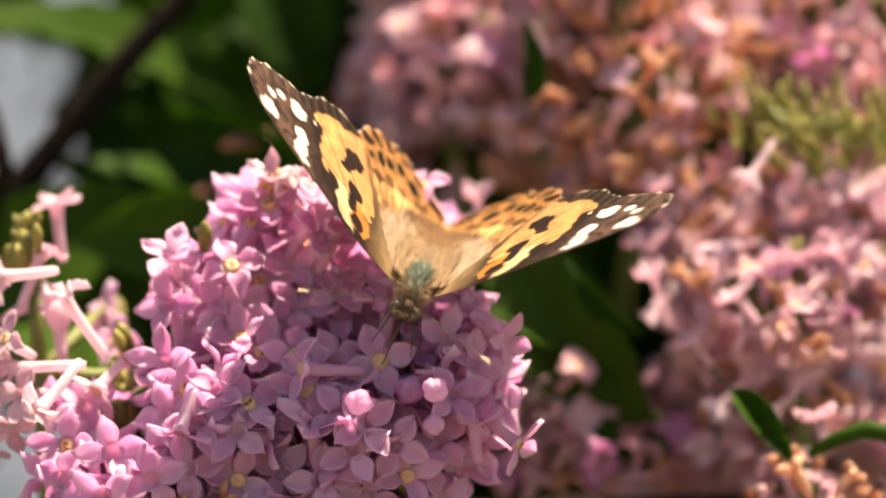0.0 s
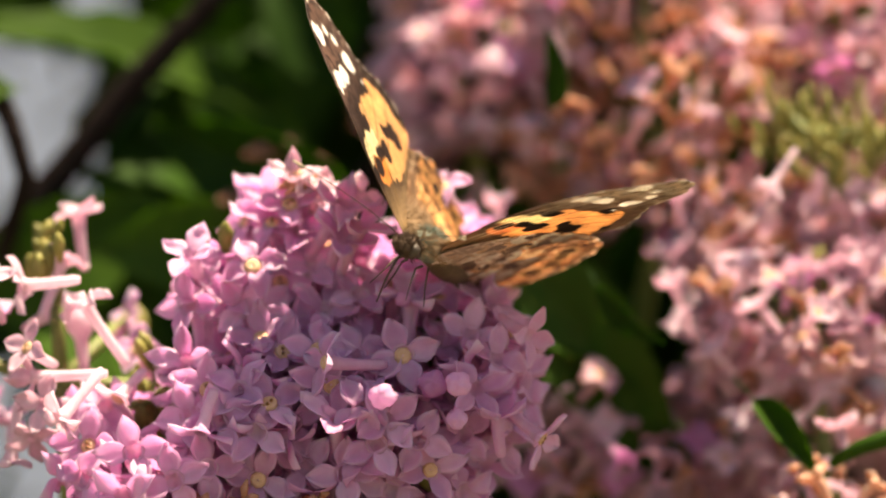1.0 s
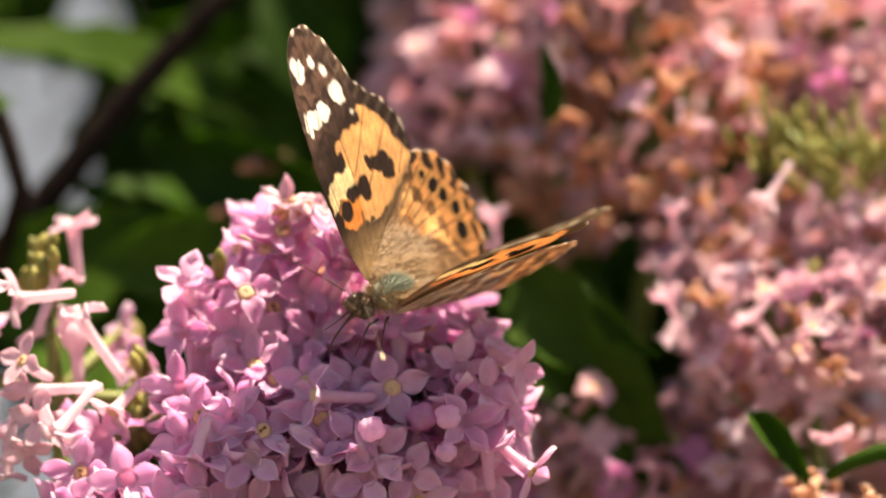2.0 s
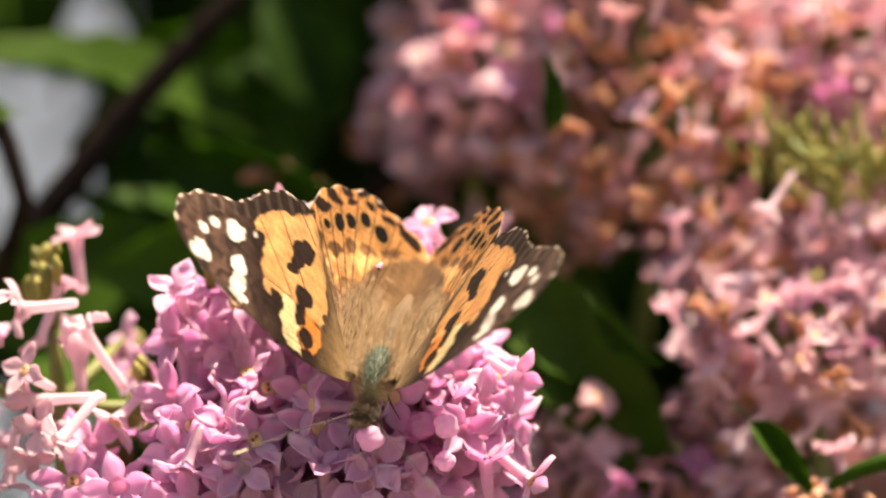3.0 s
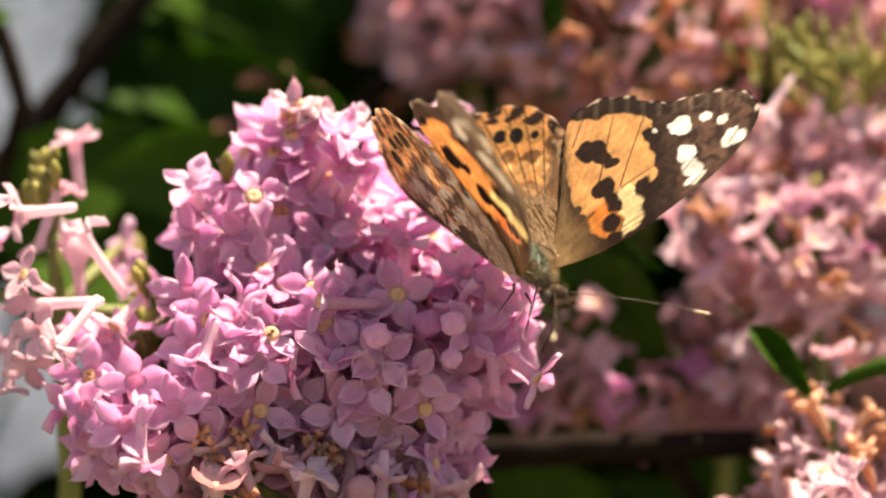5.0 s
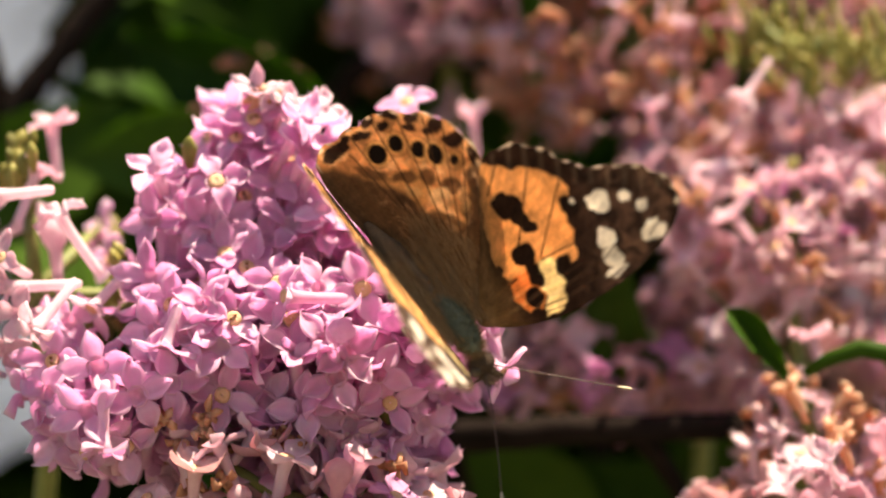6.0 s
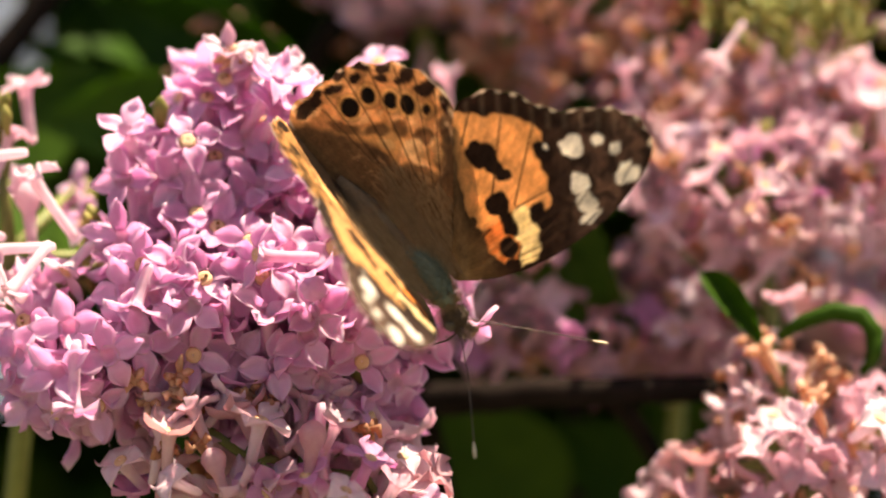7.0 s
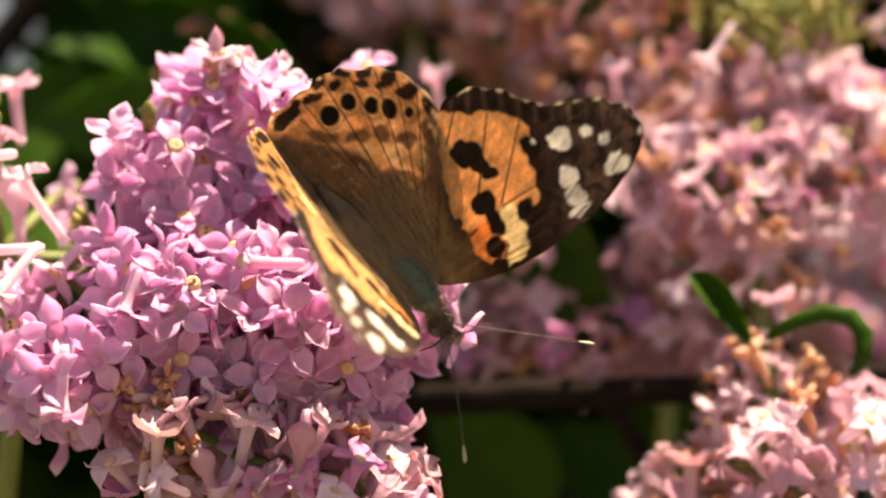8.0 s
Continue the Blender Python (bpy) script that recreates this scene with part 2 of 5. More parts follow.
def wobble(x, y, size, amount, seed):
    """A smooth random shift of the drawing, so that marks have uneven edges."""
    out = np.zeros_like(x)
    for k in range(5):
        ang = seed * 1.7 + k * 2.4
        f = 2 * np.pi / size * (1 + 0.37 * k)
        out += np.sin((x * np.cos(ang) + y * np.sin(ang)) * f + seed * 3.1 + k) / (1 + 0.5 * k)
    return out * amount / 2


def oval(x, y, cx, cy, rx, ry, turn=0.0, soft=2.2):
    c, s = math.cos(radians(turn)), math.sin(radians(turn))
    dx, dy = x - cx, y - cy
    d = np.sqrt(((dx * c + dy * s) / rx) ** 2 + ((-dx * s + dy * c) / ry) ** 2)
    return np.clip((1 - d) * min(rx, ry) / soft + 0.5, 0, 1)


def area(x, y, corners, soft=2.5):
    """How far points lie inside a polygon, 0 to 1 across its edge."""
    inside = np.zeros(x.shape, bool)
    near = np.full(x.shape, 1e9)
    n = len(corners)
    for i in range(n):
        (x1, y1), (x2, y2) = corners[i], corners[(i + 1) % n]
        cross = ((y1 > y) != (y2 > y)) & (x < (x2 - x1) * (y - y1) / ((y2 - y1) or 1e-9) + x1)
        inside ^= cross
        ex, ey = x2 - x1, y2 - y1
        s = np.clip(((x - x1) * ex + (y - y1) * ey) / (ex * ex + ey * ey), 0, 1)
        near = np.minimum(near, np.hypot(x - x1 - s * ex, y - y1 - s * ey))
    return np.clip(np.where(inside, near, -near) / soft + 0.5, 0, 1)


def stroke(x, y, x1, y1, x2, y2, w):
    ex, ey = x2 - x1, y2 - y1
    s = np.clip(((x - x1) * ex + (y - y1) * ey) / (ex * ex + ey * ey), 0, 1)
    return np.clip((w - np.hypot(x - x1 - s * ex, y - y1 - s * ey)) / 1.2 + 0.5, 0, 1)


def lay(col, mask, c):
    m = mask[:, None]
    return col * (1 - m) + np.array(c) * m


ORANGE, DEEP, CREAM, WHITE = (0.74, 0.40, 0.155), (0.69, 0.25, 0.055), (0.84, 0.68, 0.38), (0.82, 0.76, 0.66)
SOOT, UMBER, GOLD = (0.032, 0.017, 0.012), (0.115, 0.062, 0.043), (0.38, 0.25, 0.11)


def streaks(col, x, y):
    """Fine rays of scales that run out from the hinge."""
    ang = np.arctan2(572.0 - y, x - 812.0)
    s = 1 + 0.05 * np.sin(118 * ang + 0.02 * x) + 0.04 * np.sin(61 * ang + 1.3) + 0.04 * np.sin(211 * ang - 0.05 * y)
    s = s * (1 + 0.16 * wobble(x, y, 55, 1.0, 31) + 0.12 * wobble(x, y, 17, 1.0, 32))
    return col * np.clip(s, 0.4, 1.6)[:, None]


def fore_upper(x0, y0, under=False):
    x = x0 + wobble(x0, y0, 38, 3.0, 1)
    y = y0 + wobble(x0, y0, 34, 3.0, 2)
    n = len(x)
    dark = np.array(SOOT) if not under else np.array((0.27, 0.16, 0.10))
    col = np.tile(dark, (n, 1))
    col = lay(col, np.clip((x - 1000) / 90, 0, 1) * np.clip(0.5 + 0.9 * wobble(x + wobble(x0, y0, 60, 16.0, 41), y + wobble(x0, y0, 52, 16.0, 42), 60, 1.0, 9), 0, 1), UMBER if not under else (0.66, 0.53, 0.40))
    col = lay(col, area(x, y, [(854, 303), (880, 301), (905, 309), (935, 303), (960, 309), (985, 319), (1001, 333), (1006, 352), (997, 370), (1004, 400),
                               (1013, 440), (1007, 463), (985, 454), (960, 459), (935, 472), (905, 492), (884, 492), (868, 470), (858, 420), (853, 360)]), ORANGE)
    col = lay(col, np.clip(0.5 + wobble(x0, y0, 120, 1.0, 44), 0, 1) * 0.35 * (col[:, 0] > 0.5), (0.80, 0.46, 0.21))
    col = lay(col, area(x, y, [(890, 497), (915, 482), (930, 478), (952, 500), (952, 537), (925, 546), (903, 534)]), DEEP if not under else (0.80, 0.34, 0.15))
    col = lay(col, oval(x, y, 966, 488, 23, 35, -12), CREAM)
    col = lay(col, area(x, y, [(955, 520), (990, 510), (986, 540), (953, 552)]) * 0.9, CREAM)
    for cx, cy, rx, ry, tu in ((897, 370, 26, 22, 10), (916, 386, 19, 15, 30), (934, 404, 15, 9, 0), (921, 450, 21, 20, 0), (932, 472, 14, 12, 0),
                               (942, 491, 16, 11, 40), (935, 522, 15, 20, -20), (1003, 364, 18, 15, 30), (873, 482, 12, 10, 20), (994, 472, 16, 27, -25),
                               (905, 300, 16, 8, 0)):
        col = lay(col, oval(x, y, cx, cy, rx, ry, tu), SOOT)
    for cx, cy, rx, ry, tu in ((1052, 357, 20, 19, 0), (1092, 348, 11, 10, 0), (1124, 362, 9, 11, 0), (1136, 398, 11, 20, 28), (1149, 404, 10, 16, 30),
                               (1062, 415, 17, 16, 20), (1072, 447, 18, 17, 0), (1078, 470, 20, 8, -32), (1010, 357, 4, 6, 0)):
        col = lay(col, oval(x, y, cx, cy, rx, ry, tu), WHITE)
    for x1, y1, x2, y2, w in ((866, 355, 884, 300, 1.3), (912, 442, 938, 300, 1.5), (950, 452, 990, 318, 1.4), (952, 456, 1006, 428, 1.2), (836, 552, 905, 492, 2.0),
                              (1058, 450, 1082, 420, 1.0), (1064, 484, 1090, 462, 1.4), (950, 535, 990, 518, 0.8), (948, 546, 990, 530, 0.8), (1020, 300, 1016, 330, 1.2),
                              (1066, 300, 1060, 335, 1.2), (1112, 299, 1100, 335, 1.2), (1150, 308, 1132, 350, 1.2), (1150, 385, 1133, 412, 1.2)):
        col = lay(col, stroke(x0, y0, x1, y1, x2, y2, w) * 0.85, (0.05, 0.025, 0.012))
    base = np.clip(1.25 - np.hypot((x - 830) / 80, (y - 560) / 95), 0, 1)
    col = lay(col, base * 0.8, (0.27, 0.165, 0.07) if not under else (0.40, 0.20, 0.10))
    col = lay(col, np.clip(1 - np.abs(x0 - 852) / 16, 0, 1) * np.clip((y0 - 290) / 40, 0, 1) * 0.75, (0.22, 0.14, 0.07))
    rim = area(x0, y0, FORE_OUTLINE, 9.0)
    edge = np.clip((0.95 - rim) * 3, 0, 1) * (x0 > 860) * (y0 < 0.05 * x0 + 300)
    col = lay(col, np.clip(edge * 1.3, 0, 1) * np.clip(np.sin((x0 + y0) * 0.21) * 2.0, 0, 1), (0.72, 0.62, 0.50))
    fringe = np.clip(np.sin(x0 * 0.23 + 0.6) * 1.5 - 0.3, 0, 1) * np.clip(1 - np.abs(rim - 0.95) / 0.25, 0, 1) * (y0 < 330)
    col = lay(col, fringe * 0.12, (0.45, 0.36, 0.26))
    if under:
        col = lay(col, np.clip((x - 1090) / 30, 0, 1) * np.clip(np.sin(x * 0.17) * np.sin(y * 0.14) + 0.3, 0, 1) * 0.7, (0.70, 0.58, 0.44))
        col = lay(col, np.clip(np.sin((y0 + 0.75 * x0) * 0.30) * 2 - 0.4, 0, 1) * area(x0, y0, [(862, 560), (950, 540), (1060, 490), (1150, 400), (1120, 370), (1000, 470), (900, 520)], 10.0) * 0.8, (0.84, 0.70, 0.50))
    return streaks(col, x0, y0)


def hind_upper(x0, y0):
    x = x0 + wobble(x0, y0, 40, 3.0, 3)
    y = y0 + wobble(x0, y0, 36, 3.0, 4)
    col = np.tile(np.array((0.72, 0.35, 0.125)), (len(x), 1))
    # brown markings of the middle, the cell left orange
    for cx, cy, rx, ry, tu in ((640, 322, 34, 10, 12), (700, 322, 24, 11, -8), (742, 318, 15, 16, 0), (786, 330, 20, 14, 0), (826, 318, 16, 26, -20), (770, 392, 34, 13, 8), (700, 372, 30, 12, 30),
                               (822, 372, 18, 30, -10)):
        col = lay(col, oval(x, y, cx, cy, rx, ry, tu, 5.0) * 0.85, (0.11, 0.055, 0.026))
    # brown root, its colour darkened further for the shade it lies in
    col = lay(col, area(x, y, [(570, 318), (650, 335), (700, 352), (735, 388), (790, 410), (830, 380), (885, 400), (850, 600), (700, 620), (500, 420), (505, 325)], 14.0) * 0.92, (0.080, 0.042, 0.022))
    for x1, y1, x2, y2 in ((830, 545, 806, 420), (806, 420, 772, 395), (806, 420, 820, 372), (820, 540, 760, 430), (760, 430, 700, 372), (760, 430, 742, 388), (850, 520, 842, 390), (810, 545, 690, 420)):
        col = lay(col, stroke(x, y, x1, y1, x2, y2, 2.2) * 0.6, (0.36, 0.21, 0.11))
    col = lay(col, oval(x, y, 846, 310, 24, 80, -12, 8.0), (0.16, 0.09, 0.045))
    for cx, cy, rx, ry, tu in ((764, 356, 24, 20, 20), (806, 352, 10, 22, -5), (716, 346, 17, 9, 20)):
        col = lay(col, oval(x, y, cx, cy, rx, ry, tu, 4.0) * 0.85, (0.76, 0.45, 0.19))
    for cx, cy, rx, ry, tu in ((652, 285, 18, 18, 0), (686, 262, 14, 16, -20), (727, 269, 13, 16, -20), (757, 275, 13, 19, -15), (791, 282, 8, 10, 0)):
        col = lay(col, oval(x0, y0, cx, cy, rx + 9, ry + 9, tu, 3.0) * 0.5, (0.16, 0.075, 0.03))
        col = lay(col, oval(x0, y0, cx, cy, rx + 6, ry + 6, tu, 3.0) * 0.7, (0.78, 0.42, 0.14))
        col = lay(col, oval(x0, y0, cx, cy, rx, ry, tu), (0.012, 0.009, 0.008))
    for cx, cy, rx, ry, tu in ((625, 253, 19, 8, -25), (664, 233, 12, 10, 0), (710, 231, 12, 8, 0), (745, 235, 13, 8, 10), (780, 250, 15, 9, 30), (632, 227, 18, 11, -30),
                               (674, 208, 19, 12, 0), (716, 213, 15, 12, 0), (757, 222, 14, 15, 0), (795, 243, 14, 14, 0), (826, 274, 11, 18, -30), (574, 290, 29, 13, -35),
                               (590, 268, 18, 9, -40)):
        col = lay(col, oval(x, y, cx, cy, rx, ry, tu), SOOT)
    for x1, y1, x2, y2 in ((840, 560, 606, 260), (760, 430, 646, 232), (775, 420, 690, 215), (785, 420, 735, 208), (800, 430, 770, 215), (812, 450, 806, 250), (690, 380, 600, 290)):
        col = lay(col, stroke(x0, y0, x1, y1, x2, y2, 1.7) * 0.8, (0.05, 0.025, 0.012))
    net = np.clip(1 - np.abs(wobble(x, y, 70, 1.0, 21) + 0.5 * wobble(x, y, 33, 1.0, 22)) / 0.10, 0, 1) * area(x, y, [(640, 360), (720, 375), (800, 395), (870, 360), (870, 560), (800, 560)], 30.0)
    col = lay(col, net * 0.7, (0.42, 0.26, 0.14))
    col = lay(col, area(x, y, [(815, 300), (850, 300), (872, 372), (850, 400), (820, 380)], 12.0) * 0.8, (0.10, 0.055, 0.028))
    col = lay(col, np.clip(wobble(x0, y0, 34, 1.6, 61), 0, 1) * area(x, y, [(812, 262), (846, 290), (880, 370), (850, 380), (825, 320)], 8.0) * 0.8, (0.50, 0.34, 0.20))
    fold = np.clip(1.0 - ((x0 - 830) * 0.778 - (y0 - 572) * 0.629 + 10) / 60, 0, 1) * np.clip((y0 - 285) / 40, 0, 1)
    col = lay(col, fold * 0.25 * (0.6 + 0.4 * np.sin(95 * np.arctan2(572.0 - y0, x0 - 812.0))), (0.24, 0.15, 0.065))
    # the root's brown deepened once more towards the hinge, for the same shade
    base = np.clip(1.2 - np.hypot((x - 820) / 150, (y - 560) / 150), 0, 1)
    col = lay(col, base * 0.4, (0.15, 0.09, 0.04))
    rim = area(x0, y0, HIND_OUTLINE, 8.0)
    col = lay(col, np.clip((0.95 - rim) * 3, 0, 1) * np.clip(np.sin((x0 - y0) * 0.2) * 2.0 + 0.2, 0, 1) * (y0 < 330), (0.74, 0.64, 0.50))
    return streaks(col, x0, y0)


def hind_under(x0, y0):
    x = x0 + wobble(x0, y0, 44, 9.0, 5)
    y = y0 + wobble(x0, y0, 38, 9.0, 6)
    r = np.hypot(x - 830, y - 560)
    v = wobble(x, y, 95, 1.0, 11) + 0.7 * wobble(x, y, 46, 1.0, 12)
    w = wobble(x, y, 120, 1.0, 13) + 0.5 * wobble(x, y, 52, 1.0, 14)
    col = np.tile(np.array((0.60, 0.37, 0.24)), (len(x), 1))
    col = lay(col, np.clip(w * 3.0 - 0.2, 0, 1), (0.82, 0.42, 0.17))
    col = lay(col, np.clip((v - 0.20) * 6, 0, 1), (0.11, 0.055, 0.035))
    col = lay(col, np.clip((-v - 0.26) * 6, 0, 1), (0.90, 0.80, 0.66))
    col = lay(col, np.clip(1 - np.abs(v - 0.14) / 0.08, 0, 1) * 0.85, (0.84, 0.70, 0.56))
    col = lay(col, np.clip(1.4 - r / 110, 0, 1) * 0.7, (0.46, 0.31, 0.24))
    band = np.clip(1 - np.abs(r - 330) / 26, 0, 1)
    col = lay(col, band * 0.75, (0.68, 0.36, 0.19))
    for cx, cy, s in ((652, 285, 17), (686, 262, 12), (727, 269, 12), (757, 275, 16)):
        col = lay(col, oval(x0, y0, cx, cy, s + 5, s + 6), (0.66, 0.50, 0.28))
        col = lay(col, oval(x0, y0, cx, cy, s, s + 1), (0.03, 0.02, 0.015))
        col = lay(col, oval(x0, y0, cx, cy, s * 0.55, s * 0.6), (0.12, 0.11, 0.10))
    rim = area(x0, y0, HIND_OUTLINE, 30.0)
    col = lay(col, np.clip(1.2 - np.abs(rim - 0.95) / 0.10, 0, 1) * (y0 < 380) * 0.8, (0.16, 0.10, 0.08))
    col = lay(col, np.clip(1.3 - np.abs(rim - 0.72) / 0.12, 0, 1) * np.clip(np.sin((x0 - y0) * 0.13) * 2 + 0.8, 0, 1) * (y0 < 380), (0.74, 0.62, 0.48))
    for x1, y1, x2, y2 in ((840, 560, 606, 260), (760, 430, 646, 232), (775, 420, 690, 215), (785, 420, 735, 208), (800, 430, 770, 215), (812, 450, 806, 250)):
        col = lay(col, stroke(x0, y0, x1, y1, x2, y2, 1.2) * 0.6, (0.66, 0.48, 0.34))
    return streaks(col, x0, y0)


def fore_sheer(x, y):
    """How much light the forewing lets through: little at the root and in the dark scales of the tip."""
    root = np.clip(1.3 - np.hypot((x - 830) / 75, (y - 560) / 100), 0, 1)
    return 0.55 - 0.35 * root - 0.20 * np.clip((x - 1000) / 60, 0, 1)


def hind_sheer(x, y):
    """The hindwing's root and inner fold are thick with hair and let little light through."""
    x = x + wobble(x, y, 60, 8.0, 71)
    y = y + wobble(x, y, 50, 8.0, 72)
    thick = area(x, y, [(527, 312), (592, 323), (649, 326), (700, 317), (736, 306), (754, 328), (731, 350), (738, 378), (779, 386), (801, 384), (788, 346), (815, 328), (851, 330), (900, 330),
                        (900, 600), (700, 620), (490, 420), (490, 310)], 14.0)
    open_cell = np.clip(oval(x, y, 764, 356, 26, 22, 20, 6.0) + oval(x, y, 806, 352, 12, 24, -5, 6.0), 0, 1)
    return 0.62 - 0.52 * thick * (1 - open_cell)


def wing_mesh(name, outline, to_plan, upper, lower, sheer, side, camber, lift):
    """A wing: two scaled sheets, a tenth of a millimetre apart, closed along the margin. side 1: right, -1: left."""
    ring, spokes = 300, 96
    loop = smooth_loop(outline, ring)
    core = np.array(WING_BASE) + np.array((8.0, -14.0))
    step = np.hypot(*np.diff(np.vstack([loop, loop[:1]]), axis=0).T).mean()
    wave = 0.6 - 1.6 * np.abs(np.cos(np.arange(ring) * step * np.pi / 52)) ** 3 * np.clip((345 - loop[:, 1]) / 20, 0, 1)
    loop = core + (loop - core) * (1 + 0.010 * wave)[:, None]
    s = (np.arange(1, spokes + 1) / spokes) ** 0.85
    d = core + (loop[:, None, :] - core) * s[None, :, None]
    pts = np.vstack([core[None], d.reshape(-1, 2)])
    a, b = to_plan(pts[:, 0], pts[:, 1])
    span = np.maximum(b, 0) / 0.03
    z = lift + camber * np.sin(np.clip(span, 0, 1) * np.pi) + 0.00005 * np.sin(np.arctan2(a, b + 0.004) * 26) * np.clip(span * 2, 0, 1)
    top = np.stack([side * b, a, z + 0.00004], 1)
    low = np.stack([side * b, a, z - 0.00004], 1)
    n = len(pts)
    faces = []
    for i in range(ring):
        j = (i + 1) % ring
        p, q = 1 + i * spokes, 1 + j * spokes
        faces.append((0, p, q))
        for k in range(spokes - 1):
            faces.append((p + k, p + k + 1, q + k + 1, q + k))
    flip = [f[::-1] for f in faces]
    up, down = (faces, flip) if side < 0 else (flip, faces)
    shell = up + [tuple(v + n for v in f) for f in down]
    for i in range(ring):
        j = (i + 1) % ring
        p, q = i * spokes + spokes, j * spokes + spokes
        shell.append((p, q, q + n, p + n))
    me = bpy.data.meshes.new(name)
    me.from_pydata(np.vstack([top, low]).tolist(), [], shell)
    att = me.color_attributes.new("scales", "FLOAT_COLOR", "POINT")
    col = np.ones((2 * n, 4))
    col[:n, :3] = upper(pts[:, 0], pts[:, 1])
    col[n:, :3] = lower(pts[:, 0], pts[:, 1])
    col[:n, 3] = col[n:, 3] = sheer(pts[:, 0], pts[:, 1])
    att.data.foreach_set("color", np.clip(col, 0.004, 0.95).ravel())
    me.polygons.foreach_set("use_smooth", [True] * len(me.polygons))
    me.materials.append(WING)
    me.update()
    return me


HINGE_X, HINGE_Z = 0.00286, 0.00005


def build_butterfly():
    b = new("butterfly")
    tagged(b, "orange and black painted butterfly with white-spotted wing tips on lilac", "butterfly")
    mm = 0.001
    thorax = ball_mesh((0, -1.7 * mm, 0.0 * mm), (1.9 * mm, 4.9 * mm, 2.1 * mm), 14, 18, 0.08)
    child("thorax", mesh_of("thorax", *thorax, BACK), b, label="grey-green furry thorax")
    path = [(0, (-3.5 - 1.5 * k) * mm, (-0.8 - 0.12 * k) * mm) for k in range(11)]
    rad = [max(0.5, 2.1 * math.sin(0.55 + 0.24 * k) * (1.0 if k % 2 else 0.94)) * mm for k in range(11)]
    child("abdomen", mesh_of("abdomen", *tube_mesh(path, rad, 14), FUR), b, label="brown banded abdomen")
    head = child("head", mesh_of("head", *ball_mesh((0, 4.3 * mm, -1.2 * mm), (1.6 * mm, 1.3 * mm, 1.4 * mm), 10, 14, 0.1), HEAD_FUR), b)
    for s in (-1, 1):
        child("eye", mesh_of("eye", *ball_mesh((s * 1.2 * mm, 4.6 * mm, -1.2 * mm), (0.75 * mm, 0.85 * mm, 0.95 * mm), 8, 12), EYE), head, label="dark round compound eye")
        palp = [(s * 0.5 * mm, 5.1 * mm, -1.6 * mm), (s * 0.65 * mm, 6.2 * mm, -1.2 * mm), (s * 0.6 * mm, 7.2 * mm, -0.6 * mm)]
        child("palp", mesh_of("palp", *tube_mesh(palp, [0.5 * mm, 0.45 * mm, 0.12 * mm], 8), HEAD_FUR), head)
        ant = [(s * (0.6 + 10.8 * q ** 1.05) * mm, (5.0 + 12.6 * q) * mm, (-0.4 + 4.6 * q - 1.5 * q * q) * mm) for q in np.linspace(0, 1, 12)]
        rod = child("antenna", mesh_of("antenna", *tube_mesh(ant, [0.06 * mm] * 10 + [0.07 * mm, 0.09 * mm], 6), HORN), head, label="thin dark antenna")
        tip = Vector(ant[-1])
        way = (tip - Vector(ant[-3])).normalized()
        club = [tip + way * d * mm for d in (-0.2, 0.4, 1.0, 1.6, 1.9)]
        child("antenna_club", mesh_of("antenna_club", *tube_mesh(club, [0.09 * mm, 0.15 * mm, 0.2 * mm, 0.17 * mm, 0.05 * mm], 8), CLUB), rod, label="pale antenna club")
        for k, (fy, reach) in enumerate(((1.2, 1.2), (-1.2, 1.5))):
            leg = [(s * 1.6 * mm, fy * mm, -2.6 * mm), (s * (reach + 0.4) * mm, (fy + 1.6 - k) * mm, -3.2 * mm), (s * (reach + 0.8) * mm, (fy + 2.2 - 2 * k) * mm, -5.0 * mm),
                   (s * (reach + 1.5) * mm, (fy + 3.0 - 3.2 * k) * mm, -7.2 * mm)]
            child("leg", mesh_of("leg", *tube_mesh(leg, [0.22 * mm, 0.15 * mm, 0.10 * mm, 0.06 * mm], 6), HORN), b)
    sip = [(0, 5.3 * mm, -2.2 * mm), (0, 6.0 * mm, -3.6 * mm), (0.2 * mm, 6.0 * mm, -6.0 * mm), (0.3 * mm, 5.4 * mm, -9.0 * mm)]
    child("proboscis", mesh_of("proboscis", *tube_mesh(sip, [0.2 * mm, 0.17 * mm, 0.14 * mm, 0.1 * mm], 6), HORN), head)
    rnd = random.Random(5)
    hairs = {"back_hair": ([], []), "side_hair": ([], [])}
    for k in range(4600):
        th, ph = rnd.uniform(0, 2 * math.pi), math.acos(rnd.uniform(-0.5, 1))
        d = Vector((math.sin(ph) * math.cos(th), math.sin(ph) * math.sin(th), math.cos(ph)))
        long_back = rnd.random() < 0.42
        if long_back:
            p = Vector((rnd.choice((-1, 1)) * rnd.uniform(0.6, 3.4), rnd.uniform(-11, 0.5), 0)) * mm
            p.z = (0.3 + 0.55 * abs(p.x) / mm * 0.9 - 0.2) * mm
            way = Vector((p.x * 60 + rnd.uniform(-0.3, 0.3), -1.0, rnd.uniform(0.1, 0.6))).normalized()
            length = rnd.uniform(1.8, 6.0) * mm
        else:
            p = Vector((d.x * 1.85, d.y * 4.8 - 1.7, d.z * 2.05)) * mm
            way = (d + Vector((rnd.uniform(-0.4, 0.4), -0.7, rnd.uniform(-0.2, 0.4)))).normalized()
            length = rnd.uniform(0.7, 1.7) * mm
        side = way.cross(Vector((rnd.uniform(-1, 1), rnd.uniform(-1, 1), rnd.uniform(-1, 1)))).normalized() * 0.035 * mm
        tip = p + way * length - Vector((0, 0, 0.25 * length))
        v, f = hairs["side_hair" if long_back or d.z < 0.72 else "back_hair"]
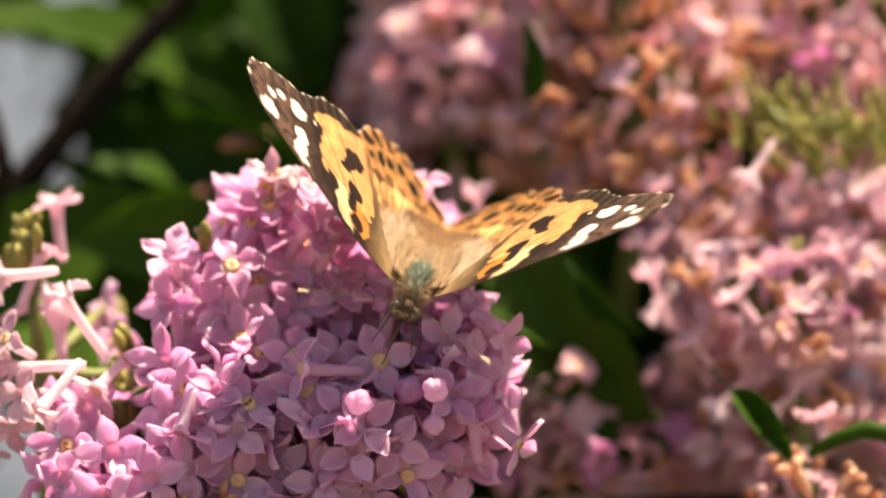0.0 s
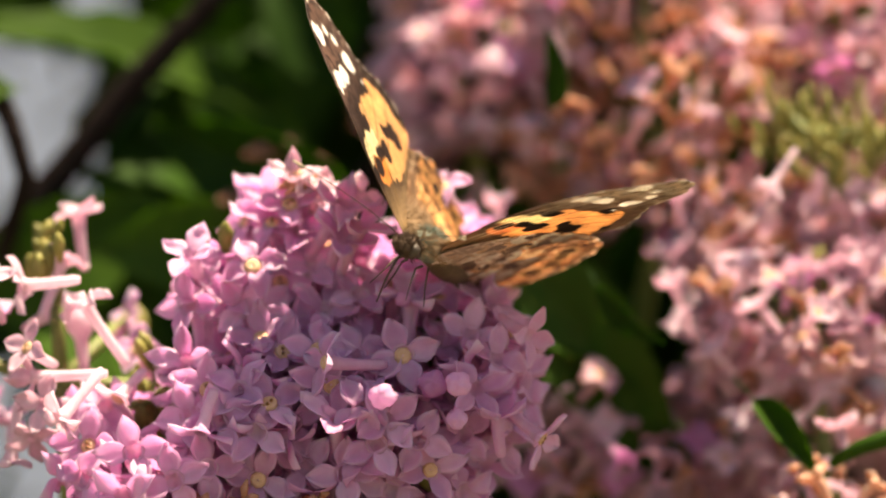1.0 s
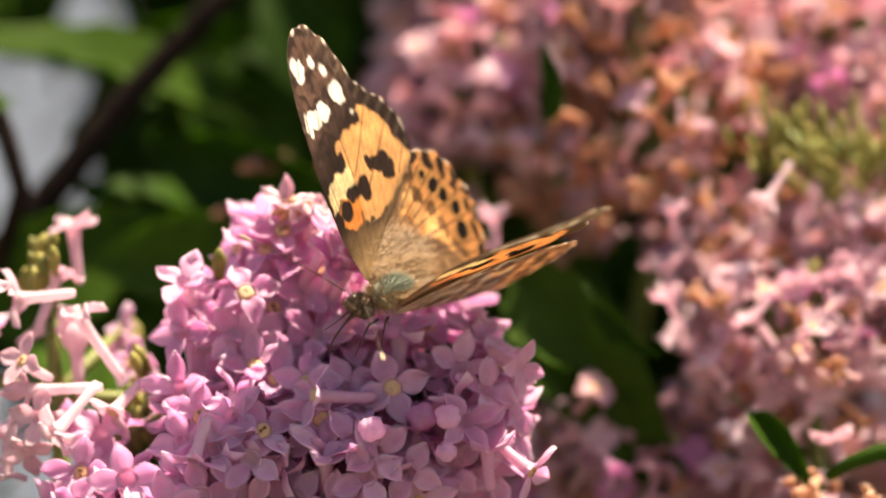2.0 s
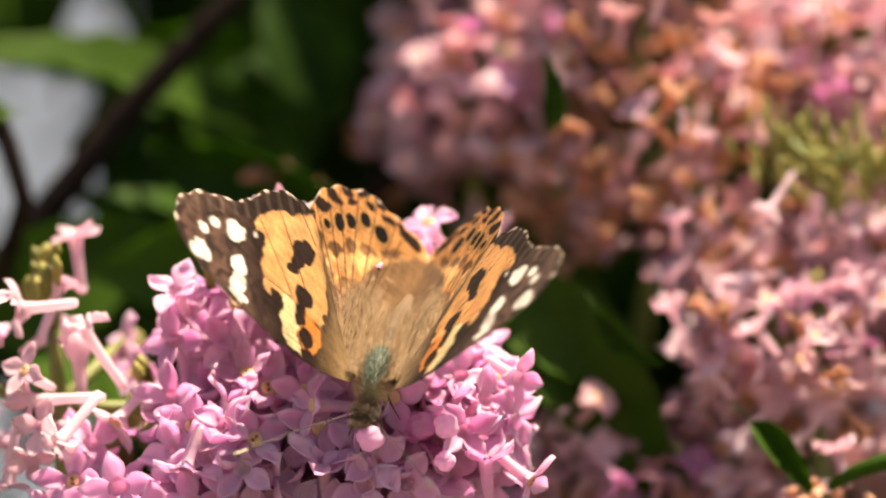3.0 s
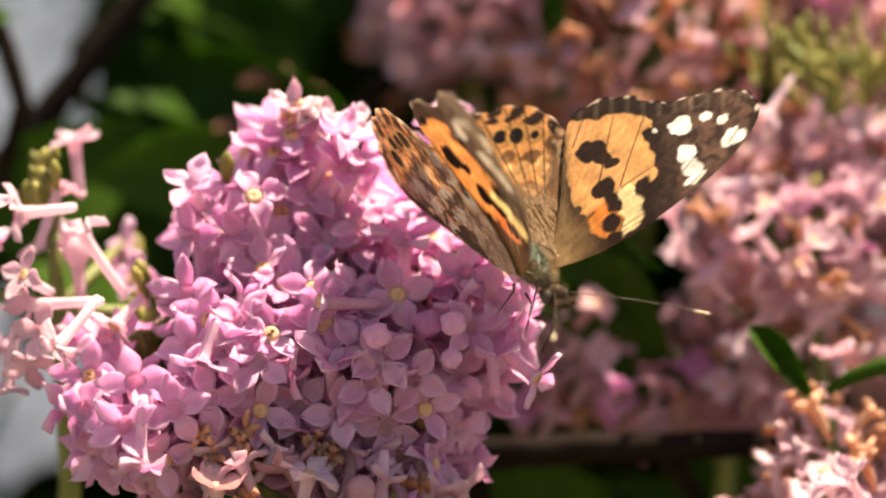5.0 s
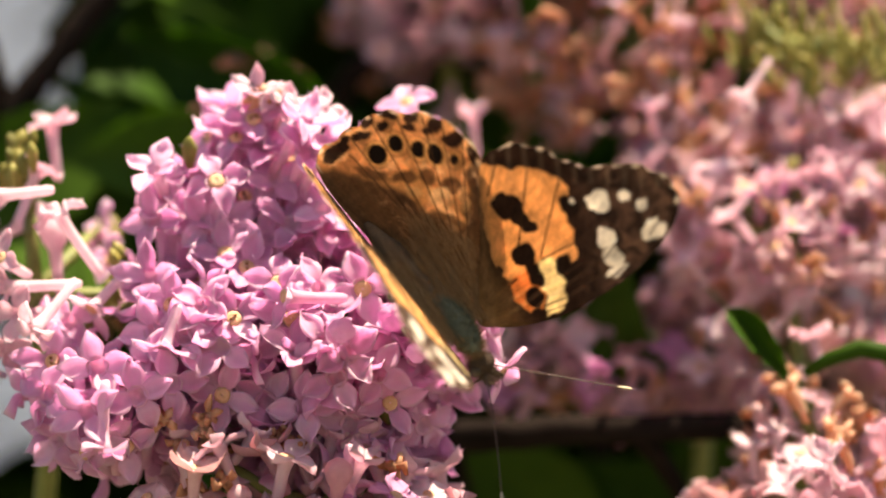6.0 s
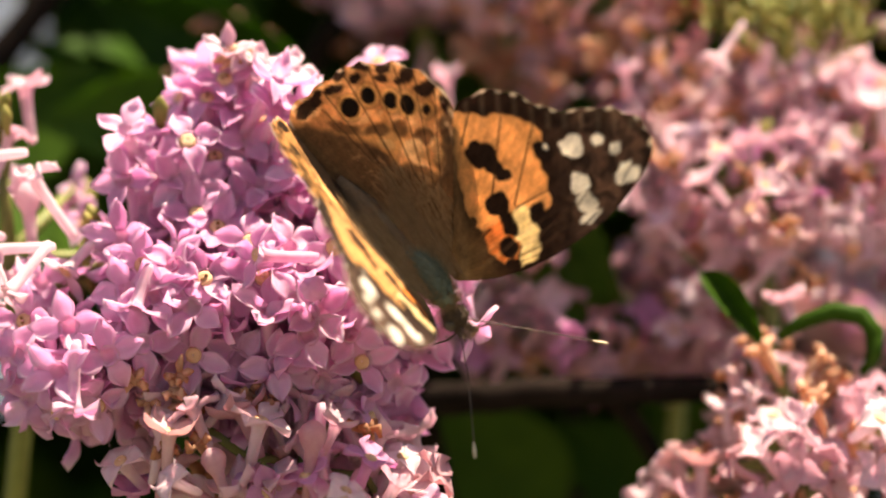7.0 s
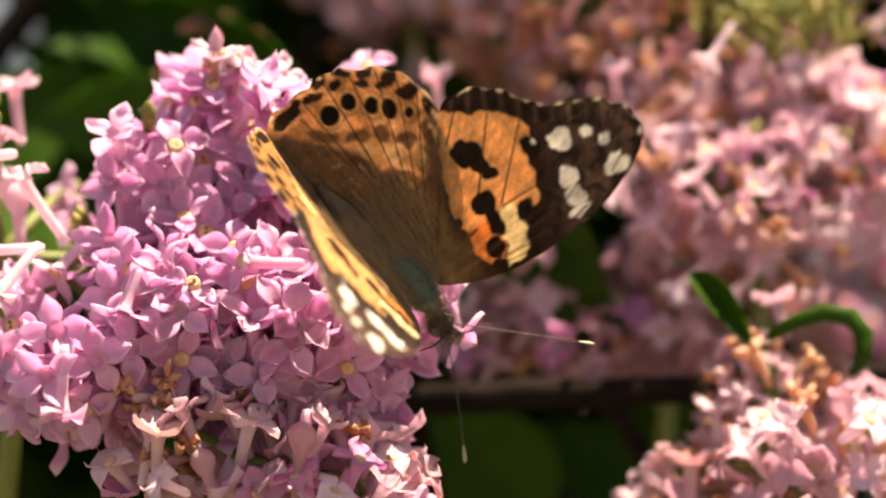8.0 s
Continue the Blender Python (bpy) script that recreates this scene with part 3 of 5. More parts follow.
        o = len(v)
        third = side.cross(way).normalized() * 0.03 * mm
        v += [p - side, p + side, p + third, tip]
        f += [(o, o + 1, o + 3), (o + 1, o + 2, o + 3), (o + 2, o, o + 3)]
    tufts = ([], [])
    for k in range(1500):
        # fur of the head and the palps
        th, ph = rnd.uniform(0, 2 * math.pi), math.acos(rnd.uniform(-0.8, 1))
        d = Vector((math.sin(ph) * math.cos(th), math.sin(ph) * math.sin(th), math.cos(ph)))
        if k < 900:
            p = Vector((d.x * 1.6, d.y * 1.3 + 4.3, d.z * 1.4 - 1.2)) * mm
            if abs(p.x) > 0.9 * mm and p.y > 4.3 * mm and p.z < -0.6 * mm:
                continue
        else:
            q = rnd.random()
            p = Vector((rnd.choice((-1, 1)) * 0.6 + d.x * 0.4, 5.1 + 2.1 * q + d.y * 0.3, -1.6 + 1.0 * q + d.z * 0.4)) * mm
        way = (d + Vector((rnd.uniform(-0.3, 0.3), 0.6 if k >= 900 else 0.1, rnd.uniform(-0.2, 0.5)))).normalized()
        side = way.orthogonal().normalized() * 0.04 * mm
        o = len(tufts[0])
        tufts[0].extend([p - side, p + side, p + way.cross(side), p + way * rnd.uniform(0.5, 1.0) * mm])
        tufts[1].extend([(o, o + 1, o + 3), (o + 1, o + 2, o + 3), (o + 2, o, o + 3)])
    tagged(child("head_hair", mesh_of("head_hair", *tufts, HEAD_FUR, False), head), kind="stuff")
    tagged(child("back_hair", mesh_of("back_hair", *hairs["back_hair"], BACK, False), b), kind="stuff")
    tagged(child("side_hair", mesh_of("side_hair", *hairs["side_hair"], GOLD_HAIR, False), b), kind="stuff")
    wings = []
    for s in (1, -1):
        fore = child("forewing", mesh_wing("fore", s), b, label="orange forewing with black tip and white spots")
        hind = child("hindwing", mesh_wing("hind", s), b, label="orange hindwing with a row of black eyespots")
        v, f = [], []
        for k in range(750):
            a, o = -15.0 * rnd.random() ** 0.9 + 0.5, 0.2 + 6.5 * rnd.random() ** 1.3
            if o > 5.0 + 0.45 * a + 5.0 * min(1.0, -a / 6.0 + 0.4):
                continue
            p = Vector((s * o, a, 0.15)) * mm
            way = Vector((s * (0.18 + rnd.uniform(-0.2, 0.35)), -1.0, rnd.uniform(0.05, 0.30))).normalized()
            side = way.cross(Vector((0, 0, 1))).normalized() * 0.045 * mm
            i = len(v)
            v += [p - side, p + side, p + Vector((0, 0, 0.05 * mm)), p + way * rnd.uniform(1.6, 3.6) * mm]
            f += [(i, i + 1, i + 3), (i + 1, i + 2, i + 3), (i + 2, i, i + 3)]
        tagged(child("wing_hair", mesh_of("wing_hair", v, f, GOLD_HAIR, False), hind), kind="stuff")
        wings.append((s, fore, hind))
    return b, wings


def mesh_wing(which, s):
    if which == "fore":
        return wing_mesh("forewing", FORE_OUTLINE, to_fore, fore_upper, lambda x, y: fore_upper(x, y, True), fore_sheer, s, 0.0007, 0.00022)
    return wing_mesh("hindwing", HIND_OUTLINE, to_hind, hind_upper, hind_under, hind_sheer, s, 0.0005, -0.00012)


BUTTERFLY, WINGS = build_butterfly()



# ---- lilac flowers ----
def petal_mesh(name, material, curl, cup, length=0.0034, width=0.0029, fold=0.0):
    """One lobe of a floret: thick, ovate, hooded at the point, with rolled rims. It reaches out along x from the throat."""
    nu, nv = 7, 6
    verts, faces = [], []
    for layer in (0, 1):
        for i in range(nu):
            s = i / (nu - 1)
            body = 0.52 + 0.48 * math.sin(s / 0.42 * math.pi / 2) if s < 0.42 else 1 - 0.97 * ((s - 0.42) / 0.58) ** 1.6
            half = width * 0.5 * max(body, 0.05)
            for k in range(nv):
                w = k / (nv - 1) * 2 - 1
                x = 0.0008 + length * s
                z = cup * length * s * (1 - s * 0.45) - curl * length * s * s + 0.0013 * w * w * (0.25 + 1.0 * s) * (1 - 0.5 * s) + fold * w * 0.0008 * s + 0.0007 * max(0.0, s - 0.72) / 0.28
                if layer:
                    z -= 0.00026 * (1 - 0.5 * abs(w) ** 3) * (1 - 0.4 * s)
                verts.append((x, half * w, z))
    n = nu * nv
    for i in range(nu - 1):
        for k in range(nv - 1):
            a = i * nv + k
            faces.append((a, a + nv, a + nv + 1, a + 1))
            faces.append((a + n, a + 1 + n, a + nv + 1 + n, a + nv + n))
    rim = [i * nv for i in range(nu)] + [(nu - 1) * nv + k for k in range(1, nv)] + [i * nv + nv - 1 for i in range(nu - 2, -1, -1)]
    for p, q in zip(rim, rim[1:]):
        faces.append((p, p + n, q + n, q))
    me = mesh_of(name, verts, faces, material)
    rims = [min(1.0, 0.75 * abs(k / (nv - 1) * 2 - 1) ** 3 * (0.3 + 0.7 * i / (nu - 1)) + 0.55 * max(0.0, i / (nu - 1) - 0.6) / 0.4) for _ in (0, 1) for i in range(nu) for k in range(nv)]
    me.attributes.new("rim", "FLOAT", "POINT").data.foreach_set("value", rims)
    return me


def tube_of(name, material, length=0.0095, sides=9):
    """The corolla tube, flaring into the throat, open at the mouth."""
    stations = [(-length, 0.00050), (-length * 0.9, 0.00072), (-length * 0.5, 0.00075), (-length * 0.25, 0.00082), (-0.0006, 0.00100), (0.0002, 0.00135)]
    inner = [(0.0003, 0.00125), (-0.0002, 0.00095), (-0.0010, 0.0006)]
    rows = stations + inner
    verts, faces = [], []
    for i, (z, r) in enumerate(rows):
        bend = 0.0006 * (max(0.0, -z) / length) ** 2
        for k in range(sides):
            a = 2 * math.pi * k / sides
            verts.append((r * math.cos(a) + bend, r * math.sin(a), z))
    for i in range(len(rows) - 1):
        for k in range(sides):
            k2 = (k + 1) % sides
            faces.append((i * sides + k, i * sides + k2, (i + 1) * sides + k2, (i + 1) * sides + k))
    faces.append(tuple(range(sides))[::-1])
    faces.append(tuple((len(rows) - 1) * sides + k for k in range(sides)))
    return mesh_of(name, verts, faces, material)


def throat_mesh(name="throat"):
    """The ring of yellow at the mouth with two dark stamens in it."""
    parts = []
    verts, faces = [], []
    sides = 10
    for i, (r, z) in enumerate(((0.00100, -0.0001), (0.00092, 0.00024), (0.00072, 0.00042), (0.00045, 0.00048), (0.0001, 0.00038))):
        for k in range(sides):
            a = 2 * math.pi * k / sides
            verts.append((r * math.cos(a), r * math.sin(a), z))
    for i in range(4):
        for k in range(sides):
            k2 = (k + 1) % sides
            faces.append((i * sides + k, (i + 1) * sides + k, (i + 1) * sides + k2, i * sides + k2))
    parts.append((verts, faces))
    return mesh_of(name, *joined(parts), THROAT)


def anther_mesh():
    return mesh_of("anther", *joined([ball_mesh((s * 0.0003, 0.0001 * s, 0.0005), (0.00022, 0.00022, 0.0003), 5, 6) for s in (-1, 1)]), ANTHER)


def corolla_mesh(name, material, curl, cup, seed):
    """A whole floret in one mesh, for flowers too far off to part."""
    rnd = random.Random(seed)
    pieces = [( [(v.co.x, v.co.y, v.co.z * 0.6) for v in TUBES[material].vertices], [tuple(p.vertices) for p in TUBES[material].polygons])]
    for k in range(4):
        me = petal_mesh("lobe", material, curl + rnd.uniform(-0.15, 0.2), cup + rnd.uniform(0.0, 0.45), 0.0031, 0.0034, rnd.uniform(-0.8, 0.8))
        m = Matrix.Rotation(math.pi / 2 * k + rnd.uniform(-0.15, 0.15), 4, "Z")
        pieces.append(moved(([v.co.copy() for v in me.vertices], [tuple(p.vertices) for p in me.polygons]), m))
        bpy.data.meshes.remove(me)
    return mesh_of(name, *joined(pieces), material)


def bud_mesh(name, material, length=0.0085):
    rows = [(-length, 0.0005), (-length * 0.55, 0.0008), (-length * 0.25, 0.0010), (-0.0012, 0.0016), (0.0002, 0.0019), (0.0013, 0.0015), (0.0020, 0.0005)]
    v, f = tube_mesh([(0.0004 * (z / length) ** 2, 0, z) for z, r in rows], [r for z, r in rows], 10)
    v = [Vector((p.x * (1 + (0.10 if p.z > -0.001 else 0) * math.cos(4 * math.atan2(p.y, p.x))), p.y * (1 + (0.10 if p.z > -0.001 else 0) * math.cos(4 * math.atan2(p.y, p.x))), p.z)) for p in v]
    return mesh_of(name, v, f, material)


def husk_mesh(name, material, seed):
    """A shrivelled floret: a bent tube with crumpled lobes."""
    rnd = random.Random(seed)
    pieces = [tube_mesh([(0, 0, -0.005), (0.0005, 0, -0.003), (0.0002, 0.0005, -0.001), (0, 0, 0.0006)], [0.0004, 0.0006, 0.0008, 0.0010], 7)]
    for k in range(4):
        a = math.pi / 2 * k + rnd.uniform(-0.4, 0.4)
        out = Vector((math.cos(a), math.sin(a), 0))
        p = [Vector((0, 0, 0.0003)) + out * 0.0007, out * 0.0018 + Vector((0, 0, rnd.uniform(0.0002, 0.0014))), out * rnd.uniform(0.0012, 0.003) + Vector((rnd.uniform(-0.001, 0.001), rnd.uniform(-0.001, 0.001), rnd.uniform(-0.001, 0.0024)))]
        pieces.append(tube_mesh(p, [0.0006, 0.0008, 0.0003], 5))
    return mesh_of(name, *joined(pieces), material)


TUBES = {m: tube_of("tube", m) for m in (LILAC_TUBE, LILAC, PINK, PALE)}
PETALS = [petal_mesh("petal", LILAC, c, u, 0.0035 * l, 0.0028 * w, f) for c, u, l, w, f in
          ((0.15, 0.35, 1.0, 1.0, 0.0), (0.50, 0.45, 1.0, 1.05, 0.7), (-0.10, 0.30, 0.95, 1.0, -0.7), (0.95, 0.60, 0.95, 1.0, 0.5), (0.30, 0.95, 1.05, 0.9, -0.6))]
PALE_PETALS = [petal_mesh("petal", PALE, c, u, fold=f) for c, u, f in ((0.2, 0.3, 0.0), (0.6, 0.4, 0.5), (-0.1, 0.5, -0.5))]
THROAT_MESH, ANTHER_MESH = throat_mesh(), anther_mesh()
COROLLAS = {m: [corolla_mesh("floret", m, c, u, k) for k, (c, u) in enumerate(((0.15, 0.3), (0.5, 0.3), (-0.1, 0.3), (0.8, 0.5)))] for m in (LILAC, PINK, PALE)}
BUDS = {m: bud_mesh("bud", m) for m in (LILAC, PINK, PALE)}
def folded(piece):
    """A bud's head: four lobes that meet in a cross at the top."""
    out = []
    for p in piece[0]:
        k = abs(math.sin(2 * math.atan2(p.y, p.x))) ** 0.6
        r = 0.86 + 0.16 * k
        out.append(Vector((p.x * r, p.y * r, p.z * (1.0 + 0.12 * k if p.z > 0 else 1.0))))
    return out, piece[1]


ROUND_BUD = mesh_of("bud", *joined([folded(ball_mesh((0, 0, 0), (0.0017, 0.0016, 0.0015), 12, 24, 0.16, 2.0)), tube_mesh([(0.0006, 0, -0.010), (0.0003, 0, -0.005), (0, 0, -0.0008)], [0.0005, 0.0007, 0.0010], 9)]), LILAC)
HUSKS = [husk_mesh("withered_floret", WITHERED, k) for k in range(4)]
GREEN_BUD = mesh_of("green_bud", *joined([tube_mesh([(0, 0, -0.003), (0, 0, -0.0012), (0, 0, 0.0004), (0, 0, 0.0018)], [0.0004, 0.0008, 0.0010, 0.0003], 7)]), BUD_GREEN)


def floret(panicle, m, rnd, petals=PETALS, tube=LILAC_TUBE, size=1.0, yellow=0.5):
    """A floret in parts: tube, four petals, throat."""
    t = child("floret", TUBES[tube], panicle, m @ Matrix.Diagonal((size, size, size, 1)))
    style = rnd.choice((0, 0, 1, 2, 3, 4)) % len(petals)
    for k in range(4):
        me = petals[style if rnd.random() < 0.6 else rnd.randrange(len(petals))]
        child("petal", me, t, Matrix.Rotation(math.pi / 2 * k + rnd.uniform(-0.14, 0.14), 4, "Z") @ Matrix.Rotation(rnd.uniform(-0.22, 0.22), 4, "Y") @ Matrix.Rotation(rnd.uniform(-0.2, 0.2), 4, "X"))
    if rnd.random() < yellow:
        child("throat", THROAT_MESH, t)
        if rnd.random() < 0.5:
            child("anther", ANTHER_MESH, t)
    return t


class Lobe:
    def __init__(self, u, v, y, ru, rv, ry):
        self.c = spot(u, v, y)
        self.r = Vector((ru * UNIT, ry, rv * UNIT))

    def value(self, p):
        d = p - self.c
        return math.sqrt((d.x / self.r.x) ** 2 + (d.y / self.r.y) ** 2 + (d.z / self.r.z) ** 2)

    def point(self, rnd):
        d = Vector((rnd.gauss(0, 1), rnd.gauss(0, 1), rnd.gauss(0, 1))).normalized()
        return self.c + Vector((d.x * self.r.x, d.y * self.r.y, d.z * self.r.z)), Vector((d.x / self.r.x, d.y / self.r.y, d.z / self.r.z)).normalized()

    def front(self, p):
        """Depth of the near side over the place p."""
        q = 1 - ((p.x - self.c.x) / self.r.x) ** 2 - ((p.z - self.c.z) / self.r.z) ** 2
        return self.c.y - self.r.y * math.sqrt(q) if q > 0 else None


def rachis(pan, lobes, foot, rnd, twigs=26):
    """The stalks inside a panicle: one from the foot to the hub, one on to each lobe, and side stalks."""
    hub = lobes[0].c

    def stalk(name, path, radii, sides):
        child(name, mesh_of(name, *tube_mesh(path, radii, sides), STALK), pan)

    stalk("main_stalk", [foot, foot.lerp(hub, 0.5) + Vector((0.002, 0, 0.001)), hub], [0.0017, 0.0014, 0.0011], 8)
    for lb in lobes:
        stalk("stalk", [hub, hub.lerp(lb.c, 0.6) + Vector((0, 0, 0.001)), lb.c + Vector((0, 0, lb.r.z * 0.5))], [0.0011, 0.0009, 0.0005], 7)
        for k in range(twigs // len(lobes)):
            p, n = lb.point(rnd)
            q = lb.c.lerp(p, 0.68)
            stalk("side_stalk", [lb.c, lb.c.lerp(q, 0.5) + Vector((0, 0, -0.001)), q], [0.0007, 0.0006, 0.0004], 6)


def fill(lobes, rnd, gap, tries, taken, back=0.5, calm=1.0):
    """Places spread evenly over the outside of the lobes."""
    places = []
    for _ in range(tries):
        lb = rnd.choices(lobes, [l.r.x * l.r.z for l in lobes])[0]
        p, n = lb.point(rnd)
        if n.y > 0.25 and rnd.random() > back:
            continue
        if any(o is not lb and o.value(p) < 0.93 for o in lobes):
            continue
        if any((p - q).length < gap for q in taken):
            continue
        taken.append(p)
        p = p + n * calm * (rnd.uniform(-0.0040, 0.0030) + max(0.0, rnd.gauss(-0.0005, 0.0022)))
        droop = max(-0.5, min(0.35, (lobes[0].c.z - 0.008 - p.z) / 0.02)) - 0.3
        places.append((p, (n + calm * Vector((rnd.uniform(-0.9, 0.9), rnd.uniform(-0.4, 0.75), rnd.uniform(-0.6, 0.6) - 1.1 * droop))).normalized()))
    return places


def build_front_panicle():
    """The bloom under the butterfly: the main panicle and the side branch that gives under its weight."""
    rnd = random.Random(11)
    main = new("lilac_panicle")
    tagged(main, "full lilac-pink flower panicle in bloom with yellow-eyed florets", "lilac flower")
    low = new("lilac_panicle")
    tagged(low, "drooping side branch of lilac-pink florets and round buds under the butterfly", "lilac flower")
    main_lobes = [Lobe(470, 600, 0.020, 100, 70, 0.012), Lobe(490, 410, 0.026, 82, 80, 0.012), Lobe(368, 505, 0.021, 75, 42, 0.010), Lobe(560, 520, 0.022, 110, 85, 0.012),
                  Lobe(745, 440, 0.034, 45, 80, 0.009), Lobe(335, 662, 0.012, 62, 42, 0.010), Lobe(400, 745, 0.010, 130, 95, 0.012), Lobe(210, 865, 0.005, 115, 95, 0.013),
                  Lobe(150, 760, 0.010, 42, 42, 0.008), Lobe(340, 870, 0.008, 130, 90, 0.012)]
    low_lobes = [Lobe(620, 780, 0.010, 180, 130, 0.014), Lobe(545, 670, 0.013, 105, 75, 0.012), Lobe(795, 690, 0.010, 72, 100, 0.011), Lobe(800, 572, 0.018, 55, 45, 0.009),
                 Lobe(690, 590, 0.018, 100, 65, 0.010), Lobe(715, 880, 0.011, 85, 85, 0.010), Lobe(560, 900, 0.009, 105, 75, 0.011)]
    rachis(main, main_lobes, spot(560, 1150, 0.03), rnd)
    rachis(low, low_lobes, spot(640, 1150, 0.03), rnd)
    taken = {main: [], low: []}

    def side(u, v):
        return (low, low_lobes) if (u > 470 and v > 600) or (u > 640 and v > 520) else (main, main_lobes)

    def surface(u, v, near):
        p = spot(u, v)
        ys = [y for y in (lb.front(p) for lb in side(u, v)[1]) if y is not None]
        return spot(u, v, (min(ys) if ys else 0.010) - near)

    def put(u, v, nx, nz, size=1.0, near=0.002, yellow=0.4, spin=None):
        pan = side(u, v)[0]
        p = surface(u, v, near)
        nz += 0.30 if v < 600 else 0.12
        n = Vector((nx, -math.sqrt(max(0.10, 1 - nx * nx - nz * nz)), nz)).normalized()
        floret(pan, facing(p, n, rnd.uniform(0, 1.57) if spin is None else spin), rnd, size=size, yellow=yellow)
        taken[pan].append(p)

    # open florets with a yellow eye that face outward: u, v, lean sideways, lean up
    for row in ((410, 472, 0.0, 0.12), (459, 500, 0.12, 0.08), (427, 556, 0.05, -0.1), (376, 634, 0.0, 0.1), (545, 692, 0.0, 0.05),
                (463, 624, 0.15, 0.3), (475, 362, 0.05, 0.3)):
        put(*row, size=1.15, near=0.0030, yellow=1.0)
    put(672, 640, 0.0, -0.05, size=1.2, near=0.0095, yellow=1.0, spin=0.25)
    # the crest and the upper slope
    for row in ((300, 452, -0.25, 0.42), (322, 500, -0.25, 0.25), (362, 522, -0.1, 0.05), (298, 540, -0.45, -0.1), (392, 545, 0.1, -0.2), (425, 372, -0.2, 0.7), (398, 392, -0.6, 0.3),
                (445, 395, 0.0, 0.45), (528, 362, 0.15, 0.5), (570, 365, 0.5, 0.45), (492, 412, 0.1, 0.4), (525, 402, 0.1, 0.5), (567, 422, 0.3, 0.4), (600, 402, 0.4, 0.55)):
        put(*row, size=1.08, near=0.0016, yellow=0.15)
    for row in ((602, 462, 0.3, 0.3), (545, 440, 0.1, 0.3), (515, 470, 0.15, 0.25), (540, 548, 0.1, 0.3), (545, 592, 0.1, 0.2), (500, 575, -0.2, 0.2), (425, 598, -0.1, 0.3),
                (293, 642, -0.35, 0.2), (600, 522, 0.2, 0.3), (645, 505, 0.3, 0.4), (590, 560, 0.1, 0.4), (640, 555, 0.2, 0.4)):
        put(*row, size=1.08, near=0.0016, yellow=0.2)
    # the middle, under the butterfly
    for row in ((522, 630, 0.0, 0.25), (590, 640, 0.2, 0.4), (555, 752, 0.0, 0.65), (475, 758, -0.1, -0.05), (418, 768, -0.2, 0.1), (440, 715, 0.0, 0.3), (385, 692, 0.0, 0.3),
                (330, 690, -0.2, 0.2), (300, 735, -0.3, 0.1), (355, 745, 0.0, 0.1), (625, 795, 0.1, -0.1), (645, 755, 0.1, 0.2), (600, 735, 0.0, 0.2), (740, 620, 0.1, 0.4)):
        put(*row, size=1.12, near=0.0016, yellow=0.25)
    # the side that the sun reaches
    for row in ((800, 700, 0.25, 0.05), (838, 645, 0.45, 0.35), (880, 672, 0.7, 0.15), (882, 718, 0.75, -0.05), (860, 755, 0.6, 0.1), (850, 790, 0.4, -0.2), (822, 548, 0.4, 0.55),
                (850, 572, 0.6, 0.4), (866, 604, 0.65, 0.35), (792, 602, 0.2, 0.35), (720, 842, 0.1, 0.0), (820, 832, 0.55, -0.15), (780, 780, 0.2, 0.0), (700, 790, 0.0, 0.1)):
        put(*row, size=1.05, near=0.0012, yellow=0.15)
    # the lower edge
    for row in ((150, 722, -0.2, 0.3), (120, 790, -0.3, 0.2), (110, 850, -0.5, 0.0), (200, 800, -0.1, 0.1), (270, 852, 0.0, 0.0), (330, 830, 0.1, 0.0), (180, 880, -0.2, -0.1),
                (130, 930, -0.4, -0.3), (250, 940, 0.1, -0.3), (420, 850, 0.0, -0.1), (500, 840, 0.0, -0.1), (570, 850, 0.0, 0.0), (650, 880, 0.1, -0.2), (780, 880, 0.5, -0.3)):
        put(*row, size=1.12, near=0.0014, yellow=0.3)
    for u, v, nx, nz in ((482, 312, -0.2, 0.8), (512, 322, 0.2, 0.75), (535, 338, 0.4, 0.7), (600, 345, 0.3, 0.75)):
        floret(main, facing(surface(u, v, -0.003), (nx, -0.6, nz), rnd.uniform(0, 1.5)), rnd, PALE_PETALS, PALE, 0.8, 0.0)
    # round closed buds
    for u, v, nx, nz, big in ((635, 712, -0.1, 0.15, 1.0), (725, 690, 0.05, 0.1, 1.1), (770, 690, 0.15, 0.1, 0.98), (768, 752, 0.1, -0.1, 0.82), (672, 540, 0.0, 0.3, 0.6)):
        p = surface(u, v, 0.0080)
        child("bud", ROUND_BUD, low, facing(p, (nx + rnd.uniform(-0.25, 0.25), -1, nz + rnd.uniform(-0.1, 0.3)), rnd.uniform(0, 1.5)) @ Matrix.Scale(big, 4), "closed round pink flower bud")
        taken[low].append(p)
    # florets seen along their tubes, from stalk end to mouth
    for u, v, u2, v2, y, dy in ((641, 664, 535, 652, 0.000, 0.004), (640, 915, 646, 1050, -0.006, 0.001), (335, 715, 318, 765, -0.004, 0.001), (208, 825, 208, 945, -0.009, 0.002),
                                (850, 740, 918, 787, 0.002, 0.002), (770, 380, 745, 330, 0.026, 0.003), (865, 590, 895, 604, 0.006, 0.002)):
        pan = side(u, v)[0]
        a, b = spot(u, v, y), spot(u2, v2, y - dy)
        floret(pan, facing(b, (b - a).normalized(), rnd.uniform(0, 1.5)) @ Matrix.Diagonal((1, 1, max(0.6, (b - a).length / 0.0095), 1)), rnd, yellow=0.2)
        taken[pan].append(b)
